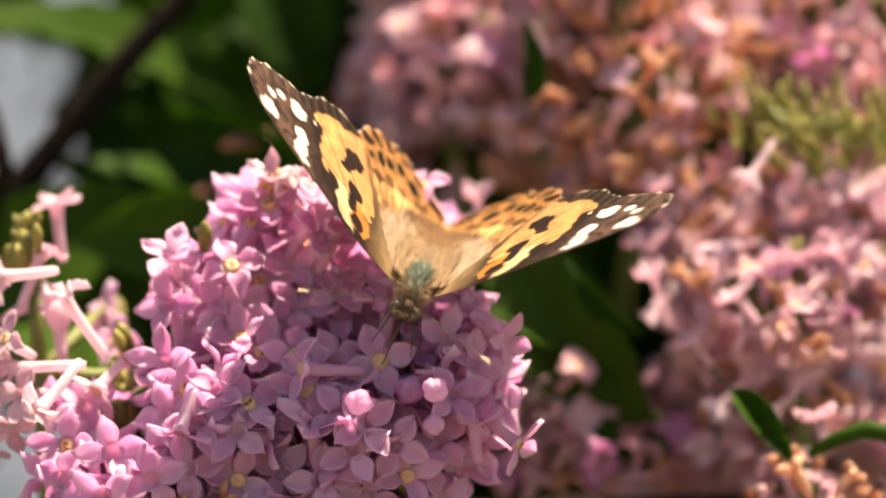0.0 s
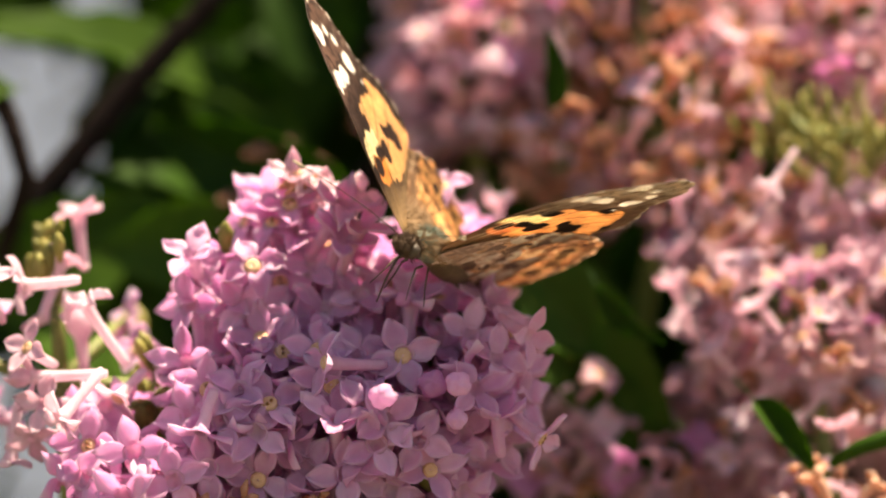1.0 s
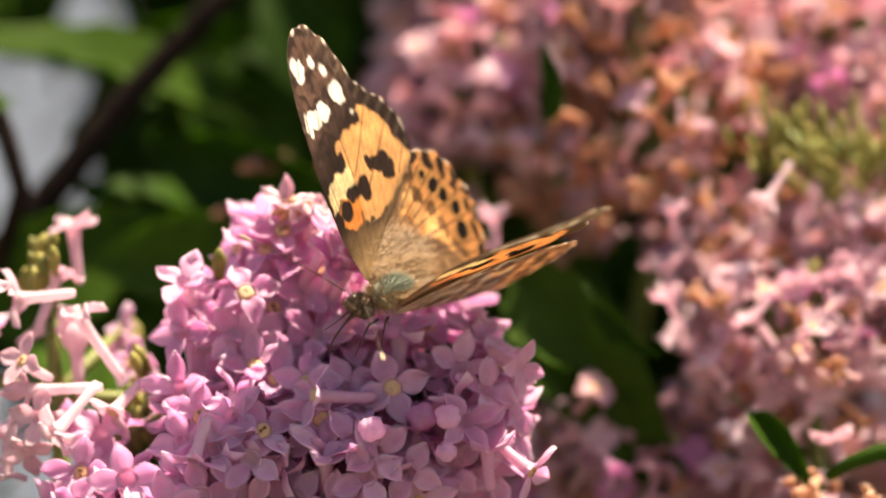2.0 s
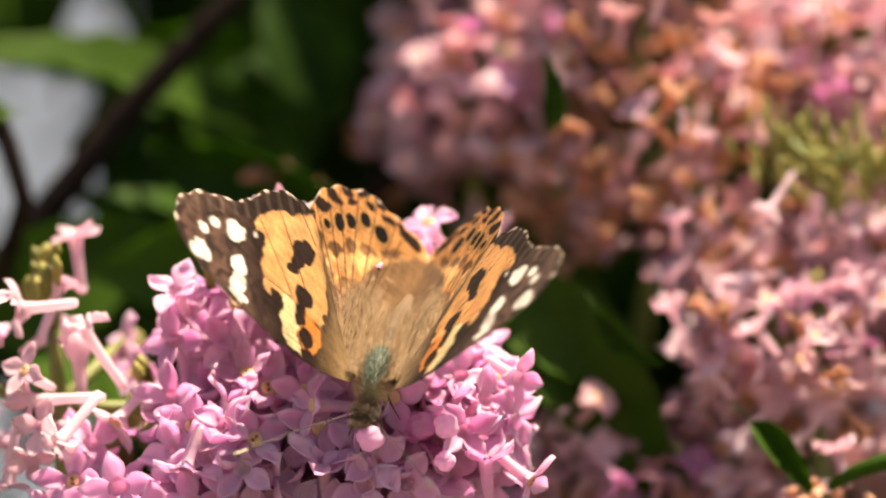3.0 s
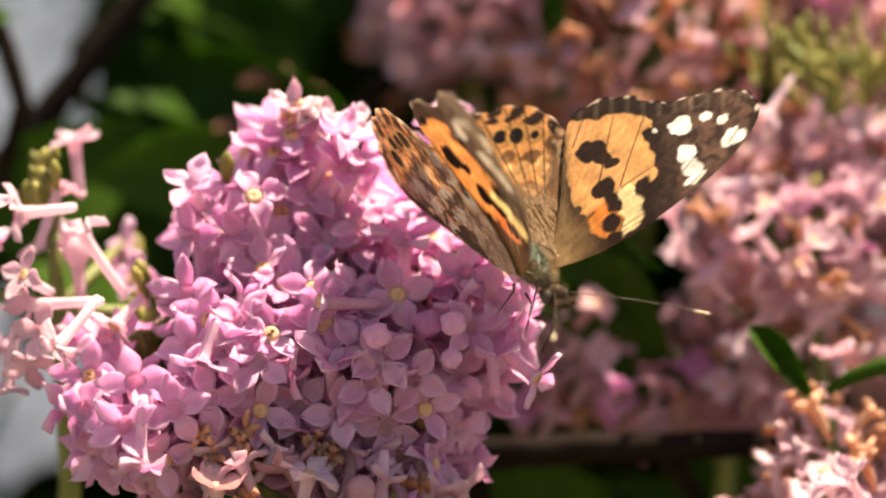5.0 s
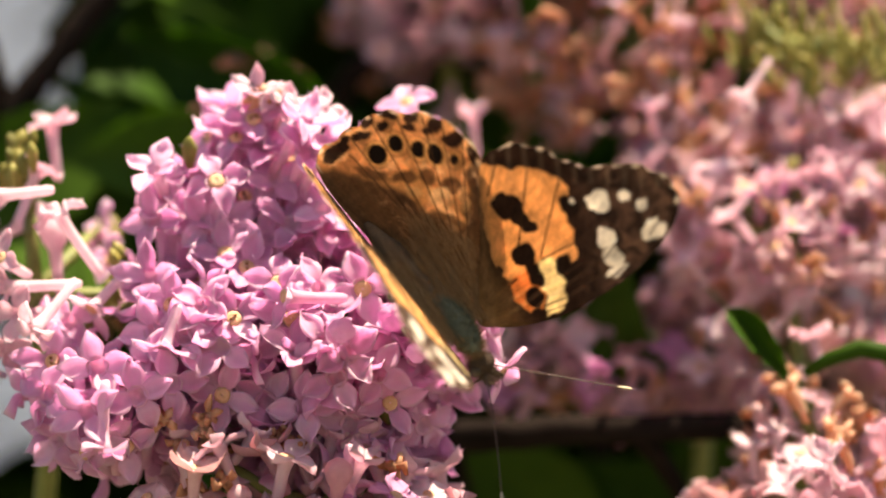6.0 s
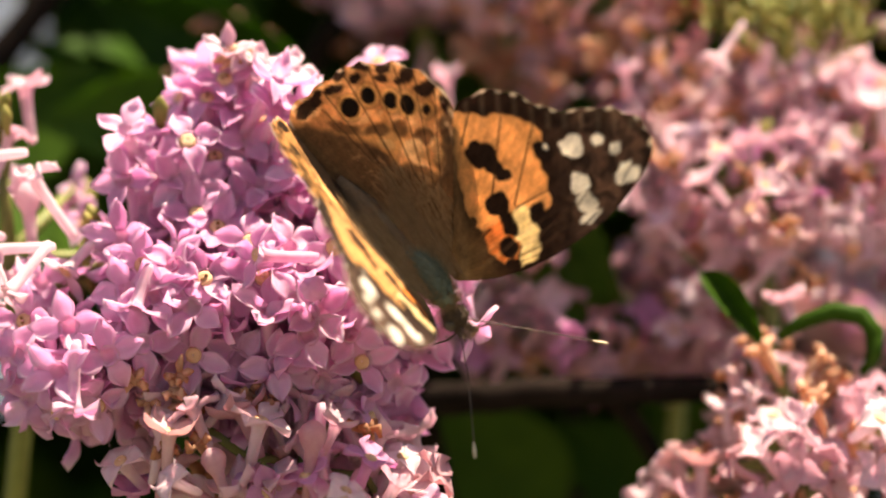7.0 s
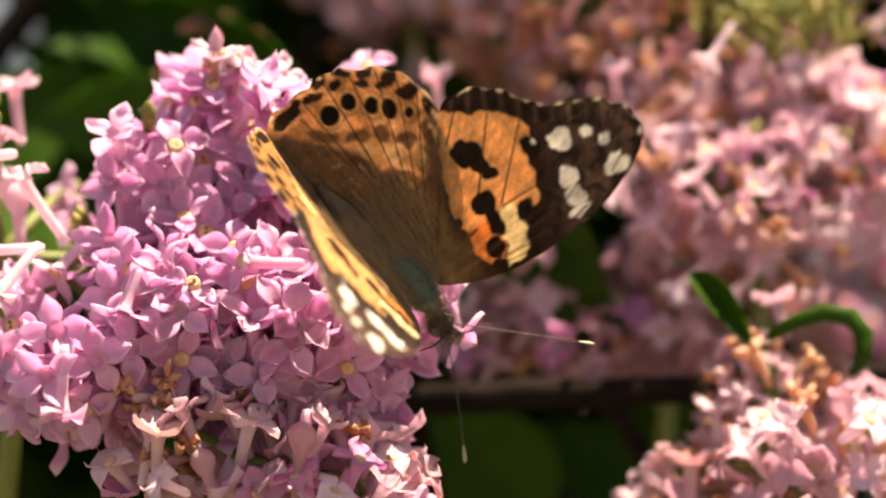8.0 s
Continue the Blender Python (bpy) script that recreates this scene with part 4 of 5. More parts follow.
    # shrivelled florets: on the crest and low among the stalks
    for u, v, spread, count in ((500, 325, 22, 4), (365, 925, 60, 8), (545, 905, 30, 4)):
        pan = side(u, v)[0]
        for k in range(count):
            du, dv = rnd.uniform(-spread, spread), rnd.uniform(-spread, spread) * 0.7
            p = surface(u + du, v + dv, 0.001 if v > 400 else -0.004)
            child("withered_floret", rnd.choice(HUSKS), pan, facing(p, (rnd.uniform(-0.5, 0.5), -0.7, rnd.uniform(-0.3, 0.9)), rnd.uniform(0, 6)) @ Matrix.Scale(0.75, 4), "shrivelled tan floret")
            taken[pan].append(p)
    # green calyces that show between the florets
    for u, v in ((362, 415), (462, 455), (538, 435), (575, 562), (582, 585), (700, 845), (215, 740)):
        child("green_bud", GREEN_BUD, side(u, v)[0], facing(surface(u, v, -0.002), (rnd.uniform(-0.4, 0.4), -0.5, 0.7)) @ Matrix.Scale(1.1, 4))
    for pan, lobes in ((main, main_lobes), (low, low_lobes)):
        hidden = []
        other = low_lobes if pan is main else main_lobes
        for gap, depth in ((0.0047, 0.0), (0.0052, 0.0035)):
            for p, n in fill(lobes, rnd, gap, 9000, taken[pan] if not depth else [], 0.35, calm=0.75):
                if any(o.value(p) < 0.85 for o in other):
                    continue
                n = (n + Vector((0, 0, 0.35))).normalized()
                if n.y > 0.15 or depth:
                    me = rnd.choice(COROLLAS[LILAC])
                    hidden.append(moved(([v.co.copy() for v in me.vertices], [tuple(q.vertices) for q in me.polygons]), facing(p - n * depth, n, rnd.uniform(0, 1.57))))
                elif rnd.random() < 0.06:
                    child("bud", BUDS[LILAC], pan, facing(p, n))
                else:
                    floret(pan, facing(p, n, rnd.uniform(0, 1.57)), rnd, size=rnd.uniform(0.95, 1.2), yellow=0.2)
        tagged(child("floret_rest", mesh_of("floret_rest", *joined(hidden), LILAC), pan), kind="stuff")
    return main, low


def build_panicle(label, seed, foot, lobes, gap, mix, tries=3000, back=0.35, tubes=(), size=1.0):
    """A panicle farther off. mix: chances of (lilac, pink, pale, withered, bud, green bud). tubes: florets that stand out, from stalk end to mouth."""
    rnd = random.Random(seed)
    pan = new("lilac_panicle")
    tagged(pan, label, "lilac flower", "lilac panicles")
    rachis(pan, lobes, foot, rnd, 18)
    for p, n in fill(lobes, rnd, gap, tries, [], back):
        kind = rnd.choices(range(6), mix)[0]
        m = facing(p, n, rnd.uniform(0, 1.57))
        s = rnd.uniform(0.80, 1.1) * size
        m = m @ Matrix.Diagonal((s, s, s, 1))
        if kind < 3:
            ob = child("floret", rnd.choice(COROLLAS[(LILAC, PINK, PALE)[kind]]), pan, m)
            if rnd.random() < 0.6:
                child("throat", THROAT_MESH, ob)
        elif kind == 3:
            child("withered_floret", rnd.choice(HUSKS), pan, m, "shrivelled tan floret")
        elif kind == 4:
            child("bud", BUDS[rnd.choice((PINK, PALE))], pan, m)
        else:
            child("green_bud", GREEN_BUD, pan, m @ Matrix.Diagonal((1.4, 1.4, 1.6, 1)))
    for u, v, u2, v2, y in tubes:
        a, b = spot(u, v, y), spot(u2, v2, y - 0.002)
        child("floret", COROLLAS[PALE][0], pan, facing(b, (b - a).normalized(), rnd.uniform(0, 1.57)) @ Matrix.Diagonal((0.6, 0.6, (b - a).length / 0.0057, 1)))
    return pan


FRONT, FRONT_LOW = build_front_panicle()
build_panicle("pink lilac panicle with lit florets and tan withered ones", 21, spot(1400, 1150, 0.06),
              [Lobe(1400, 570, 0.054, 185, 140, 0.018), Lobe(1460, 345, 0.070, 120, 90, 0.015), Lobe(1255, 545, 0.056, 68, 115, 0.014), Lobe(1580, 480, 0.060, 110, 160, 0.016), Lobe(1190, 420, 0.072, 50, 70, 0.010)],
              0.0038, (0.8, 2, 8, 2.2, 0.6, 0.4), 7000, size=0.88, tubes=((1180, 560, 1155, 490, 0.048), (1258, 650, 1228, 606, 0.044), (1370, 250, 1330, 310, 0.045), (1505, 520, 1490, 450, 0.045),
                                                             (1165, 390, 1160, 335, 0.056)))
rnd_tip = random.Random(31)
tips = new("lilac_panicle")
tagged(tips, "green unopened bud spray at the tip of a lilac panicle", "lilac flower", "lilac panicles")
tip_lobes = [Lobe(1400, 225, 0.054, 80, 40, 0.010), Lobe(1520, 240, 0.054, 80, 40, 0.010), Lobe(1340, 200, 0.056, 30, 50, 0.008)]
rachis(tips, tip_lobes, spot(1440, 330, 0.056), rnd_tip, 18)
for p, n in fill(tip_lobes, rnd_tip, 0.0020, 1600, [], 0.4):
    child("green_bud", GREEN_BUD, tips, facing(p, n + Vector((0, 0, 1.2))) @ Matrix.Diagonal((0.5, 0.5, 0.85, 1)))
build_panicle("fading lilac panicle turning orange-brown with withered florets", 22, spot(1080, 640, 0.10),
              [Lobe(1120, 190, 0.080, 174, 174, 0.022), Lobe(1000, 260, 0.084, 143, 133, 0.02), Lobe(1230, 120, 0.076, 92, 133, 0.016), Lobe(1100, 0, 0.080, 123, 113, 0.018), Lobe(1280, 390, 0.062, 72, 62, 0.012)],
              0.0036, (0, 2.0, 0.7, 7, 0.5, 0), 7000, size=0.78, tubes=((850, 430, 845, 350, 0.055),))
build_panicle("pink lilac panicle in half shade behind the others", 23, spot(800, 600, 0.12),
              [Lobe(780, 90, 0.095, 144, 134, 0.022), Lobe(860, 20, 0.098, 92, 113, 0.02), Lobe(700, 190, 0.10, 82, 82, 0.016)], 0.0034, (0.6, 2, 5, 0.8, 0.6, 0), 5000, size=0.78)
build_panicle("pale pink lilac panicle high in the shrub", 24, spot(1500, 500, 0.13),
              [Lobe(1430, 10, 0.09, 150, 90, 0.02), Lobe(1530, 120, 0.085, 110, 120, 0.02), Lobe(1620, 20, 0.09, 120, 140, 0.02)], 0.0036, (0.3, 4, 3, 1.5, 0.6, 0), 5000, size=0.78)
build_panicle("shaded dusky pink lilac panicle low in the shrub", 25, spot(1180, 1300, 0.09),
              [Lobe(1265, 790, 0.066, 120, 85, 0.014), Lobe(1000, 725, 0.066, 85, 70, 0.012), Lobe(940, 790, 0.066, 55, 85, 0.012), Lobe(1120, 822, 0.062, 130, 50, 0.012), Lobe(1200, 690, 0.066, 50, 60, 0.010)], 0.0038, (1, 4, 3, 1.2, 0.4, 0), 5000, size=0.85)
build_panicle("pale withered lilac panicle with orange-brown florets", 26, spot(1500, 1400, 0.06),
              [Lobe(1480, 1010, 0.032, 170, 150, 0.02), Lobe(1390, 1090, 0.032, 110, 110, 0.018), Lobe(1430, 880, 0.032, 70, 50, 0.01), Lobe(1270, 1085, 0.032, 70, 75, 0.012)], 0.0040, (0, 2, 5, 5, 0.3, 0.1), 3500)
build_panicle("pale pink and tan lilac florets hanging under the bloom", 27, spot(560, 1400, 0.06),
              [Lobe(590, 1050, 0.000, 190, 95, 0.012), Lobe(400, 1000, 0.002, 100, 85, 0.011), Lobe(730, 1080, 0.004, 100, 80, 0.011)], 0.0037, (2, 3, 8, 1.6, 1, 0), 2600)


def build_loose_panicle():
    """The open panicle with long pale tubes: each floret from its stalk end to its mouth."""
    rnd = random.Random(28)
    pan = new("lilac_panicle")
    tagged(pan, "loose lilac panicle with long pale tubes and green buds", "lilac flower", "lilac panicles")
    lobes = [Lobe(70, 660, 0.024, 60, 80, 0.010), Lobe(60, 520, 0.024, 40, 70, 0.008), Lobe(190, 560, 0.040, 60, 60, 0.010), Lobe(-110, 640, 0.024, 110, 160, 0.012), Lobe(225, 690, 0.026, 30, 60, 0.006)]
    rachis(pan, lobes, spot(60, 1300, 0.05), rnd, 20)

    def tube(u, v, u2, v2, y, toward=0.0, petals=PALE_PETALS, mat=PALE):
        a, b = spot(u, v, y), spot(u2, v2, y - toward)
        floret(pan, facing(b, (b - a).normalized(), rnd.uniform(0, 1.5)) @ Matrix.Diagonal((1, 1, max(0.6, (b - a).length / 0.0095), 1)), rnd, petals, mat, 0.95)

    for row in ((108, 470, 100, 362, 0.03), (160, 645, 20, 652, 0.008), (150, 640, 70, 725, 0.004, 0.004), (110, 480, 5, 490, 0.012), (190, 640, 110, 520, 0.012),
                (60, 640, 10, 600, 0.010, 0.004), (0, 690, -20, 800, 0.01), (90, 700, 40, 700, 0.012, 0.006), (215, 640, 170, 690, 0.01, 0.003), (30, 700, 20, 760, 0.012, 0.004),
                (-40, 560, -60, 480, 0.012, 0.004), (-60, 620, -130, 590, 0.012, 0.004)):
        tube(*row)
    for p, n in fill(lobes, rnd, 0.0094, 1200, [], 0.4):
        kind = rnd.choices(range(4), (0.6, 4, 1, 4))[0]
        m = facing(p, n, rnd.uniform(0, 1.57))
        if kind == 0:
            floret(pan, m, rnd, PALE_PETALS, PALE, 0.9)
        elif kind == 1:
            floret(pan, m, rnd, PETALS, LILAC_TUBE, 0.9)
        elif kind == 2:
            child("bud", BUDS[PALE], pan, m)
        else:
            child("green_bud", GREEN_BUD, pan, m)
    for k in range(32):
        u, v = ((38 + rnd.uniform(-28, 28), 425 + rnd.uniform(-40, 45)) if k < 14 else (212 + rnd.uniform(-30, 30), 655 + rnd.uniform(-75, 80)))
        child("green_bud", GREEN_BUD, pan, facing(spot(u, v, rnd.uniform(0.016, 0.028)), (rnd.uniform(-0.6, 0.6), rnd.uniform(-0.6, 0.2), 1)) @ Matrix.Scale(rnd.uniform(0.6, 1.0), 4))
    return pan


build_loose_panicle()
build_panicle("bright pink lilac panicle out beyond the leaves", 29, spot(1700, 1100, 0.1), [Lobe(1570, 760, 0.125, 105, 110, 0.02), Lobe(1690, 690, 0.125, 120, 160, 0.02)], 0.0042, (5, 2, 5, 0, 0.5, 0))


# ---- shrub: branches and leaves ----
def leaf_mesh(name, length, width, droop, fold, seed):
    """An ovate leaf with a short stalk, a raised midrib fold and wavy rims, two sided."""
    rnd = random.Random(seed)
    nu, nv = 12, 9
    verts, faces = [], []
    ph = rnd.uniform(0, 6)
    for layer in (0, 1):
        for i in range(nu):
            s = i / (nu - 1)
            half = width * 0.5 * (math.sin(math.pi * min(1, s ** 0.72 * 1.0)) ** 0.8 if 0 < s < 1 else 0.02) + 0.0003
            for k in range(nv):
                w = k / (nv - 1) * 2 - 1
                z = -droop * length * s * s + fold * abs(w) * half * 1.2 + 0.03 * width * math.sin(9 * s + ph + 2 * w) * abs(w) + 0.0008 * math.cos(s * 40 - abs(w) * 6) * abs(w)
                verts.append((length * s, half * w, z - (0.0003 if layer else 0)))
    n = nu * nv
    for i in range(nu - 1):
        for k in range(nv - 1):
            a = i * nv + k
            faces.append((a, a + nv, a + nv + 1, a + 1))
            faces.append((a + n, a + 1 + n, a + nv + 1 + n, a + nv + n))
    stem = tube_mesh([(-0.012, 0, -0.002), (-0.005, 0, 0), (0.002, 0, -0.0002), (length * 0.9, 0, -droop * length * 0.81 - 0.0004)], [0.0008, 0.0007, 0.0007, 0.0003], 6)
    return joined([(verts, faces), stem])


LEAF_SHAPES = [mesh_of("leaf", *leaf_mesh("leaf", 0.050 * k, 0.030 * w, d, f, i), LEAF) for i, (k, w, d, f) in
               enumerate(((1.0, 1.0, 0.25, 0.25), (1.1, 0.95, 0.1, 0.4), (0.9, 1.1, 0.35, 0.15), (0.8, 0.8, 0.2, 0.5)))]
DRY_SHAPE = mesh_of("dry_leaf", *leaf_mesh("dry_leaf", 0.022, 0.012, 0.1, 0.5, 9), DRY_LEAF)


def ribbon(path, breadth=0.009, thick=0.0026):
    """A narrow leaf that bends along a path, seen towards its rim: two sides, tapering to both ends."""
    verts, faces = [], []
    n = len(path)
    for i, p in enumerate(path):
        way = (path[min(i + 1, n - 1)] - path[max(i - 1, 0)]).normalized()
        up = Vector((0, 1, 0)).cross(way).normalized()
        k = 0.25 + 0.75 * math.sin(math.pi * (0.12 + 0.80 * i / (n - 1)))
        for a, b in ((0, 0.5), (0.5, 0.15), (1, 0.35), (1, -0.05), (0.5, -0.35), (0, -0.5)):
            verts.append(p + Vector((0, breadth * a * k, 0)) + up * thick * b * k)
    for i in range(n - 1):
        for k in range(6):
            k2 = (k + 1) % 6
            faces.append((i * 6 + k, i * 6 + k2, i * 6 + 6 + k2, i * 6 + 6 + k))
    faces += [tuple(range(6))[::-1], tuple((n - 1) * 6 + k for k in range(6))]
    return verts, faces


def leaf_pose(base, tip, up, length, size_w=1.0):
    x = (tip - base)
    k = x.length / length
    x = x.normalized()
    z = (up - x * up.dot(x)).normalized()
    y = z.cross(x)
    m = Matrix((x, y, z)).transposed().to_4x4()
    m.translation = base
    return m @ Matrix.Diagonal((k, k * size_w, k, 1))


def build_shrub():
    shrub = new("lilac_shrub")
    tagged(shrub, "lilac shrub with dark branches and green ovate leaves", "shrub")

    def limb(points, radii, label=""):
        rnd = random.Random(len(points) * 7 + int(radii[0] * 1e5))
        path = []
        for p, q in zip(points, points[1:]):
            for k in range(5):
                path.append(p.lerp(q, k / 5) + Vector((rnd.uniform(-1, 1), rnd.uniform(-1, 1), rnd.uniform(-1, 1))) * min(0.0012, radii[min(len(radii) - 1, points.index(p) + 1)] * 0.14))
        path.append(points[-1])
        r = np.interp(np.linspace(0, len(radii) - 1, len(path)), range(len(radii)), radii)
        return child("branch", mesh_of("branch", *tube_mesh(path, list(r), 10), BARK), shrub, label=label)

    root = Vector((0.05, 0.45, 0.0))
    crown = Vector((0.02, 0.30, 0.75))
    limb([root, Vector((0.06, 0.40, 0.4)), crown], [0.02, 0.016, 0.012], "thick dark lilac stem")
    # the branch that rises behind the flowers
    limb([crown, Vector((-0.14, 0.18, 1.15)), spot(-120, 520, 0.095), spot(60, 300, 0.095), spot(200, 130, 0.095), spot(360, -40, 0.095), spot(520, -260, 0.1)],
         [0.010, 0.006, 0.0028, 0.0026, 0.0023, 0.0020, 0.0014], "slanting dark branch")
    limb([crown, Vector((0.03, 0.15, 1.2)), spot(790, 925, 0.060), spot(880, 912, 0.050), spot(1150, 902, 0.046), spot(1400, 890, 0.046), spot(1700, 868, 0.046)],
         [0.010, 0.006, 0.0026, 0.0023, 0.0021, 0.0018, 0.0016], "level dark branch")
    limb([spot(1130, 902, 0.047), spot(1190, 975, 0.055), spot(1260, 1100, 0.06), spot(1500, 1400, 0.06)], [0.0016, 0.0014, 0.0014, 0.0018])
    limb([spot(-60, 520, 0.1), spot(8, 300, 0.07), spot(-14, 215, 0.07), spot(-44, 150, 0.07), spot(-95, 140, 0.07)], [0.0014, 0.0014, 0.0015, 0.0016, 0.0010])
    limb([spot(560, 420, 0.11), spot(640, 260, 0.1), spot(800, 190, 0.09), spot(930, 130, 0.09)], [0.0022, 0.002, 0.0018, 0.0014])
    limb([spot(590, 160, 0.12), spot(620, 60, 0.12), spot(660, -60, 0.12)], [0.0009, 0.0008, 0.0007])
    for foot in (spot(620, 1150, 0.03), spot(1400, 1150, 0.06), spot(1080, 640, 0.10), spot(800, 600, 0.12), spot(1500, 500, 0.13), spot(1180, 1300, 0.09), spot(1500, 1400, 0.06),
                 spot(560, 1400, 0.06), spot(60, 1300, 0.05), spot(1700, 1100, 0.1)):
        knee = foot.lerp(crown, 0.4) + Vector((0, 0.05, -0.03))
        limb([crown, knee, foot], [0.007, 0.004, 0.0017])

    def leaf(u, v, y, u2, v2, y2, up, shape=0, wide=1.0, me=None, length=0.05, name="leaf"):
        return child(name, me or LEAF_SHAPES[shape], shrub, leaf_pose(spot(u, v, y), spot(u2, v2, y2), Vector(up), length, wide))

    # leaves that can be told apart, with some added for light and shade
    leaf(885, 440, 0.064, 1165, 822, 0.050, (0.06, -1.0, 0.07), 0, 0.64)
    # level leaves behind the large one, added to shade the dusky panicle
    for u, v, y, u2, v2, y2 in ((900, 610, 0.060, 1060, 640, 0.100), (1180, 600, 0.070, 1020, 650, 0.098), (880, 660, 0.066, 990, 620, 0.110), (1010, 560, 0.080, 1190, 610, 0.110),
                               (905, 590, 0.066, 1130, 600, 0.058), (920, 600, 0.080, 1140, 590, 0.075), (900, 575, 0.095, 1150, 600, 0.090)):
        leaf(u, v, y, u2, v2, y2, (0.1, -0.1, 1.0), 2, 1.2)
    # two small backlit leaves, added in place of sun patches on the large leaf
    leaf(1020, 490, 0.045, 1105, 605, 0.040, (-0.5, -0.6, -0.6), 0, 0.7)
    leaf(915, 575, 0.048, 985, 640, 0.044, (-0.5, -0.6, -0.6), 3, 0.5)
    # unseen leaf above the view, added to shade the fading panicle
    leaf(1210, -170, 0.105, 1010, -160, 0.070, (0.1, 0.1, 1.0), 1, 1.3)
    leaf(-15, 140, 0.070, -115, 165, 0.064, (0.0, -0.7, 0.7), 3, 1.1)
    # two more unseen leaves overhead, added to shade the upper panicles
    leaf(1620, -140, 0.125, 1420, -135, 0.090, (0.0, 0.1, 1.0), 1, 1.2)
    leaf(890, -150, 0.118, 700, -145, 0.085, (0.0, 0.1, 1.0), 1, 1.2)
    leaf(600, 340, 0.080, 240, 225, 0.095, (-0.1, -0.9, -0.25), 1, 0.7)
    leaf(330, 330, 0.105, 160, 235, 0.090, (0.3, -0.35, 0.9), 2, 0.8)
    leaf(300, 400, 0.110, 130, 290, 0.100, (0.2, -0.8, 0.4), 1, 0.8)
    leaf(450, 190, 0.125, 340, 20, 0.115, (0.6, -0.3, 0.7), 3, 0.8)
    leaf(560, 60, 0.135, 380, 70, 0.120, (0.1, -0.5, 0.8), 1, 0.7)
    leaf(330, 205, 0.120, 420, 300, 0.110, (-0.5, -0.6, 0.5), 3, 0.9)
    leaf(-60, 540, 0.09, 230, 330, 0.085, (-0.2, -0.9, 0.0), 0, 1.0)
    leaf(80, 500, 0.095, 380, 380, 0.09, (0.1, -0.9, -0.1), 2, 1.0)
    leaf(440, 420, 0.085, 130, 420, 0.08, (0.0, -0.9, 0.1), 0, 0.9)
    leaf(330, 150, 0.11, -60, 10, 0.10, (-0.1, -0.5, 0.8), 1, 0.7)
    leaf(120, 250, 0.10, 240, 60, 0.11, (-0.4, -0.8, 0.2), 2, 0.8)
    leaf(180, 330, 0.10, 260, 140, 0.11, (0.3, -0.9, 0.2), 2, 0.8)
    leaf(1295, 690, 0.030, 1442, 850, 0.024, (0.16, -1.0, 0.16), 3, 0.46)
    child("curled_leaf", mesh_of("curled_leaf", *ribbon([spot(u, v, 0.026) for u, v in ((1432, 806), (1478, 778), (1530, 760), (1580, 768), (1606, 800), (1604, 840), (1580, 872))]), LEAF), shrub,
          label="narrow green leaf curled over at its tip")
    leaf(930, 180, 0.055, 950, 10, 0.05, (0.6, -0.8, 0.1), 3, 0.55)
    leaf(560, 120, 0.12, 430, -80, 0.12, (0.1, -0.95, -0.1), 0, 1.0)
    leaf(480, 230, 0.12, 260, 40, 0.13, (-0.2, -0.95, -0.15), 0, 1.0)
    leaf(780, 1010, 0.06, 640, 880, 0.05, (0.03, -0.98, 0.06), 2, 0.9)
    leaf(1050, 1120, 0.09, 800, 930, 0.085, (0.03, -0.98, 0.06), 0, 1.1)
    leaf(760, 1130, 0.09, 1000, 960, 0.09, (0.03, -0.98, 0.06), 2, 1.1)
    leaf(1300, 1130, 0.1, 1050, 980, 0.1, (0.03, -0.98, 0.06), 1, 1.1)
    for u, v, u2, v2 in ((500, 262, 395, 250), (410, 345, 350, 335)):
        child("dry_leaf", DRY_SHAPE, shrub, leaf_pose(spot(u, v, 0.085), spot(u2, v2, 0.080), Vector((0, -0.5, 0.9)), 0.022, 0.8), "curled dry brown leaf")
    # the depth of the shrub
    rnd = random.Random(77)
    deep = []
    clear = ((20, 170, 110, 120), (30, 800, 80, 50), (1560, 620, 40, 40))
    for k in range(620):
        y = rnd.uniform(0.13, 0.30)
        u, v = rnd.uniform(-700, 2300), rnd.uniform(-650, 1500)
        a = rnd.uniform(0, 2 * math.pi)
        u2, v2 = u + math.cos(a) * 420, v + math.sin(a) * 420
        if any(abs((u + u2) / 2 - cu) < ru + 160 and abs((v + v2) / 2 - cv) < rv + 160 for cu, cv, ru, rv in clear):
            continue
        m = leaf_pose(spot(u, v, y), spot(u2, v2, y + rnd.uniform(-0.03, 0.03)), Vector((rnd.uniform(-0.5, 0.5), rnd.uniform(-0.9, -0.2), rnd.uniform(0.1, 0.9))), 0.05)
        me = LEAF_SHAPES[rnd.randrange(4)]
        if y < 0.185:
            child("leaf", me, shrub, m)
        else:
            deep.append(moved(([q.co.copy() for q in me.vertices], [tuple(q.vertices) for q in me.polygons]), m))
    for k in range(230):
        # unseen foliage above, added to shade the depth of the shrub
        h = rnd.uniform(0.10, 0.24)
        p = Vector((rnd.uniform(-0.10, 0.36), 0.125 + 0.25 * h + rnd.uniform(0.0, 0.26), UP + h))
        q = p + Vector((rnd.uniform(-1, 1), rnd.uniform(-1, 1), rnd.uniform(-0.4, 0.2))).normalized() * 0.05
        m = leaf_pose(p, q, Vector((rnd.uniform(-0.4, 0.4), rnd.uniform(-0.4, 0.4), 1)), 0.05)
        me = LEAF_SHAPES[rnd.randrange(4)]
        deep.append(moved(([w.co.copy() for w in me.vertices], [tuple(w.vertices) for w in me.polygons]), m))
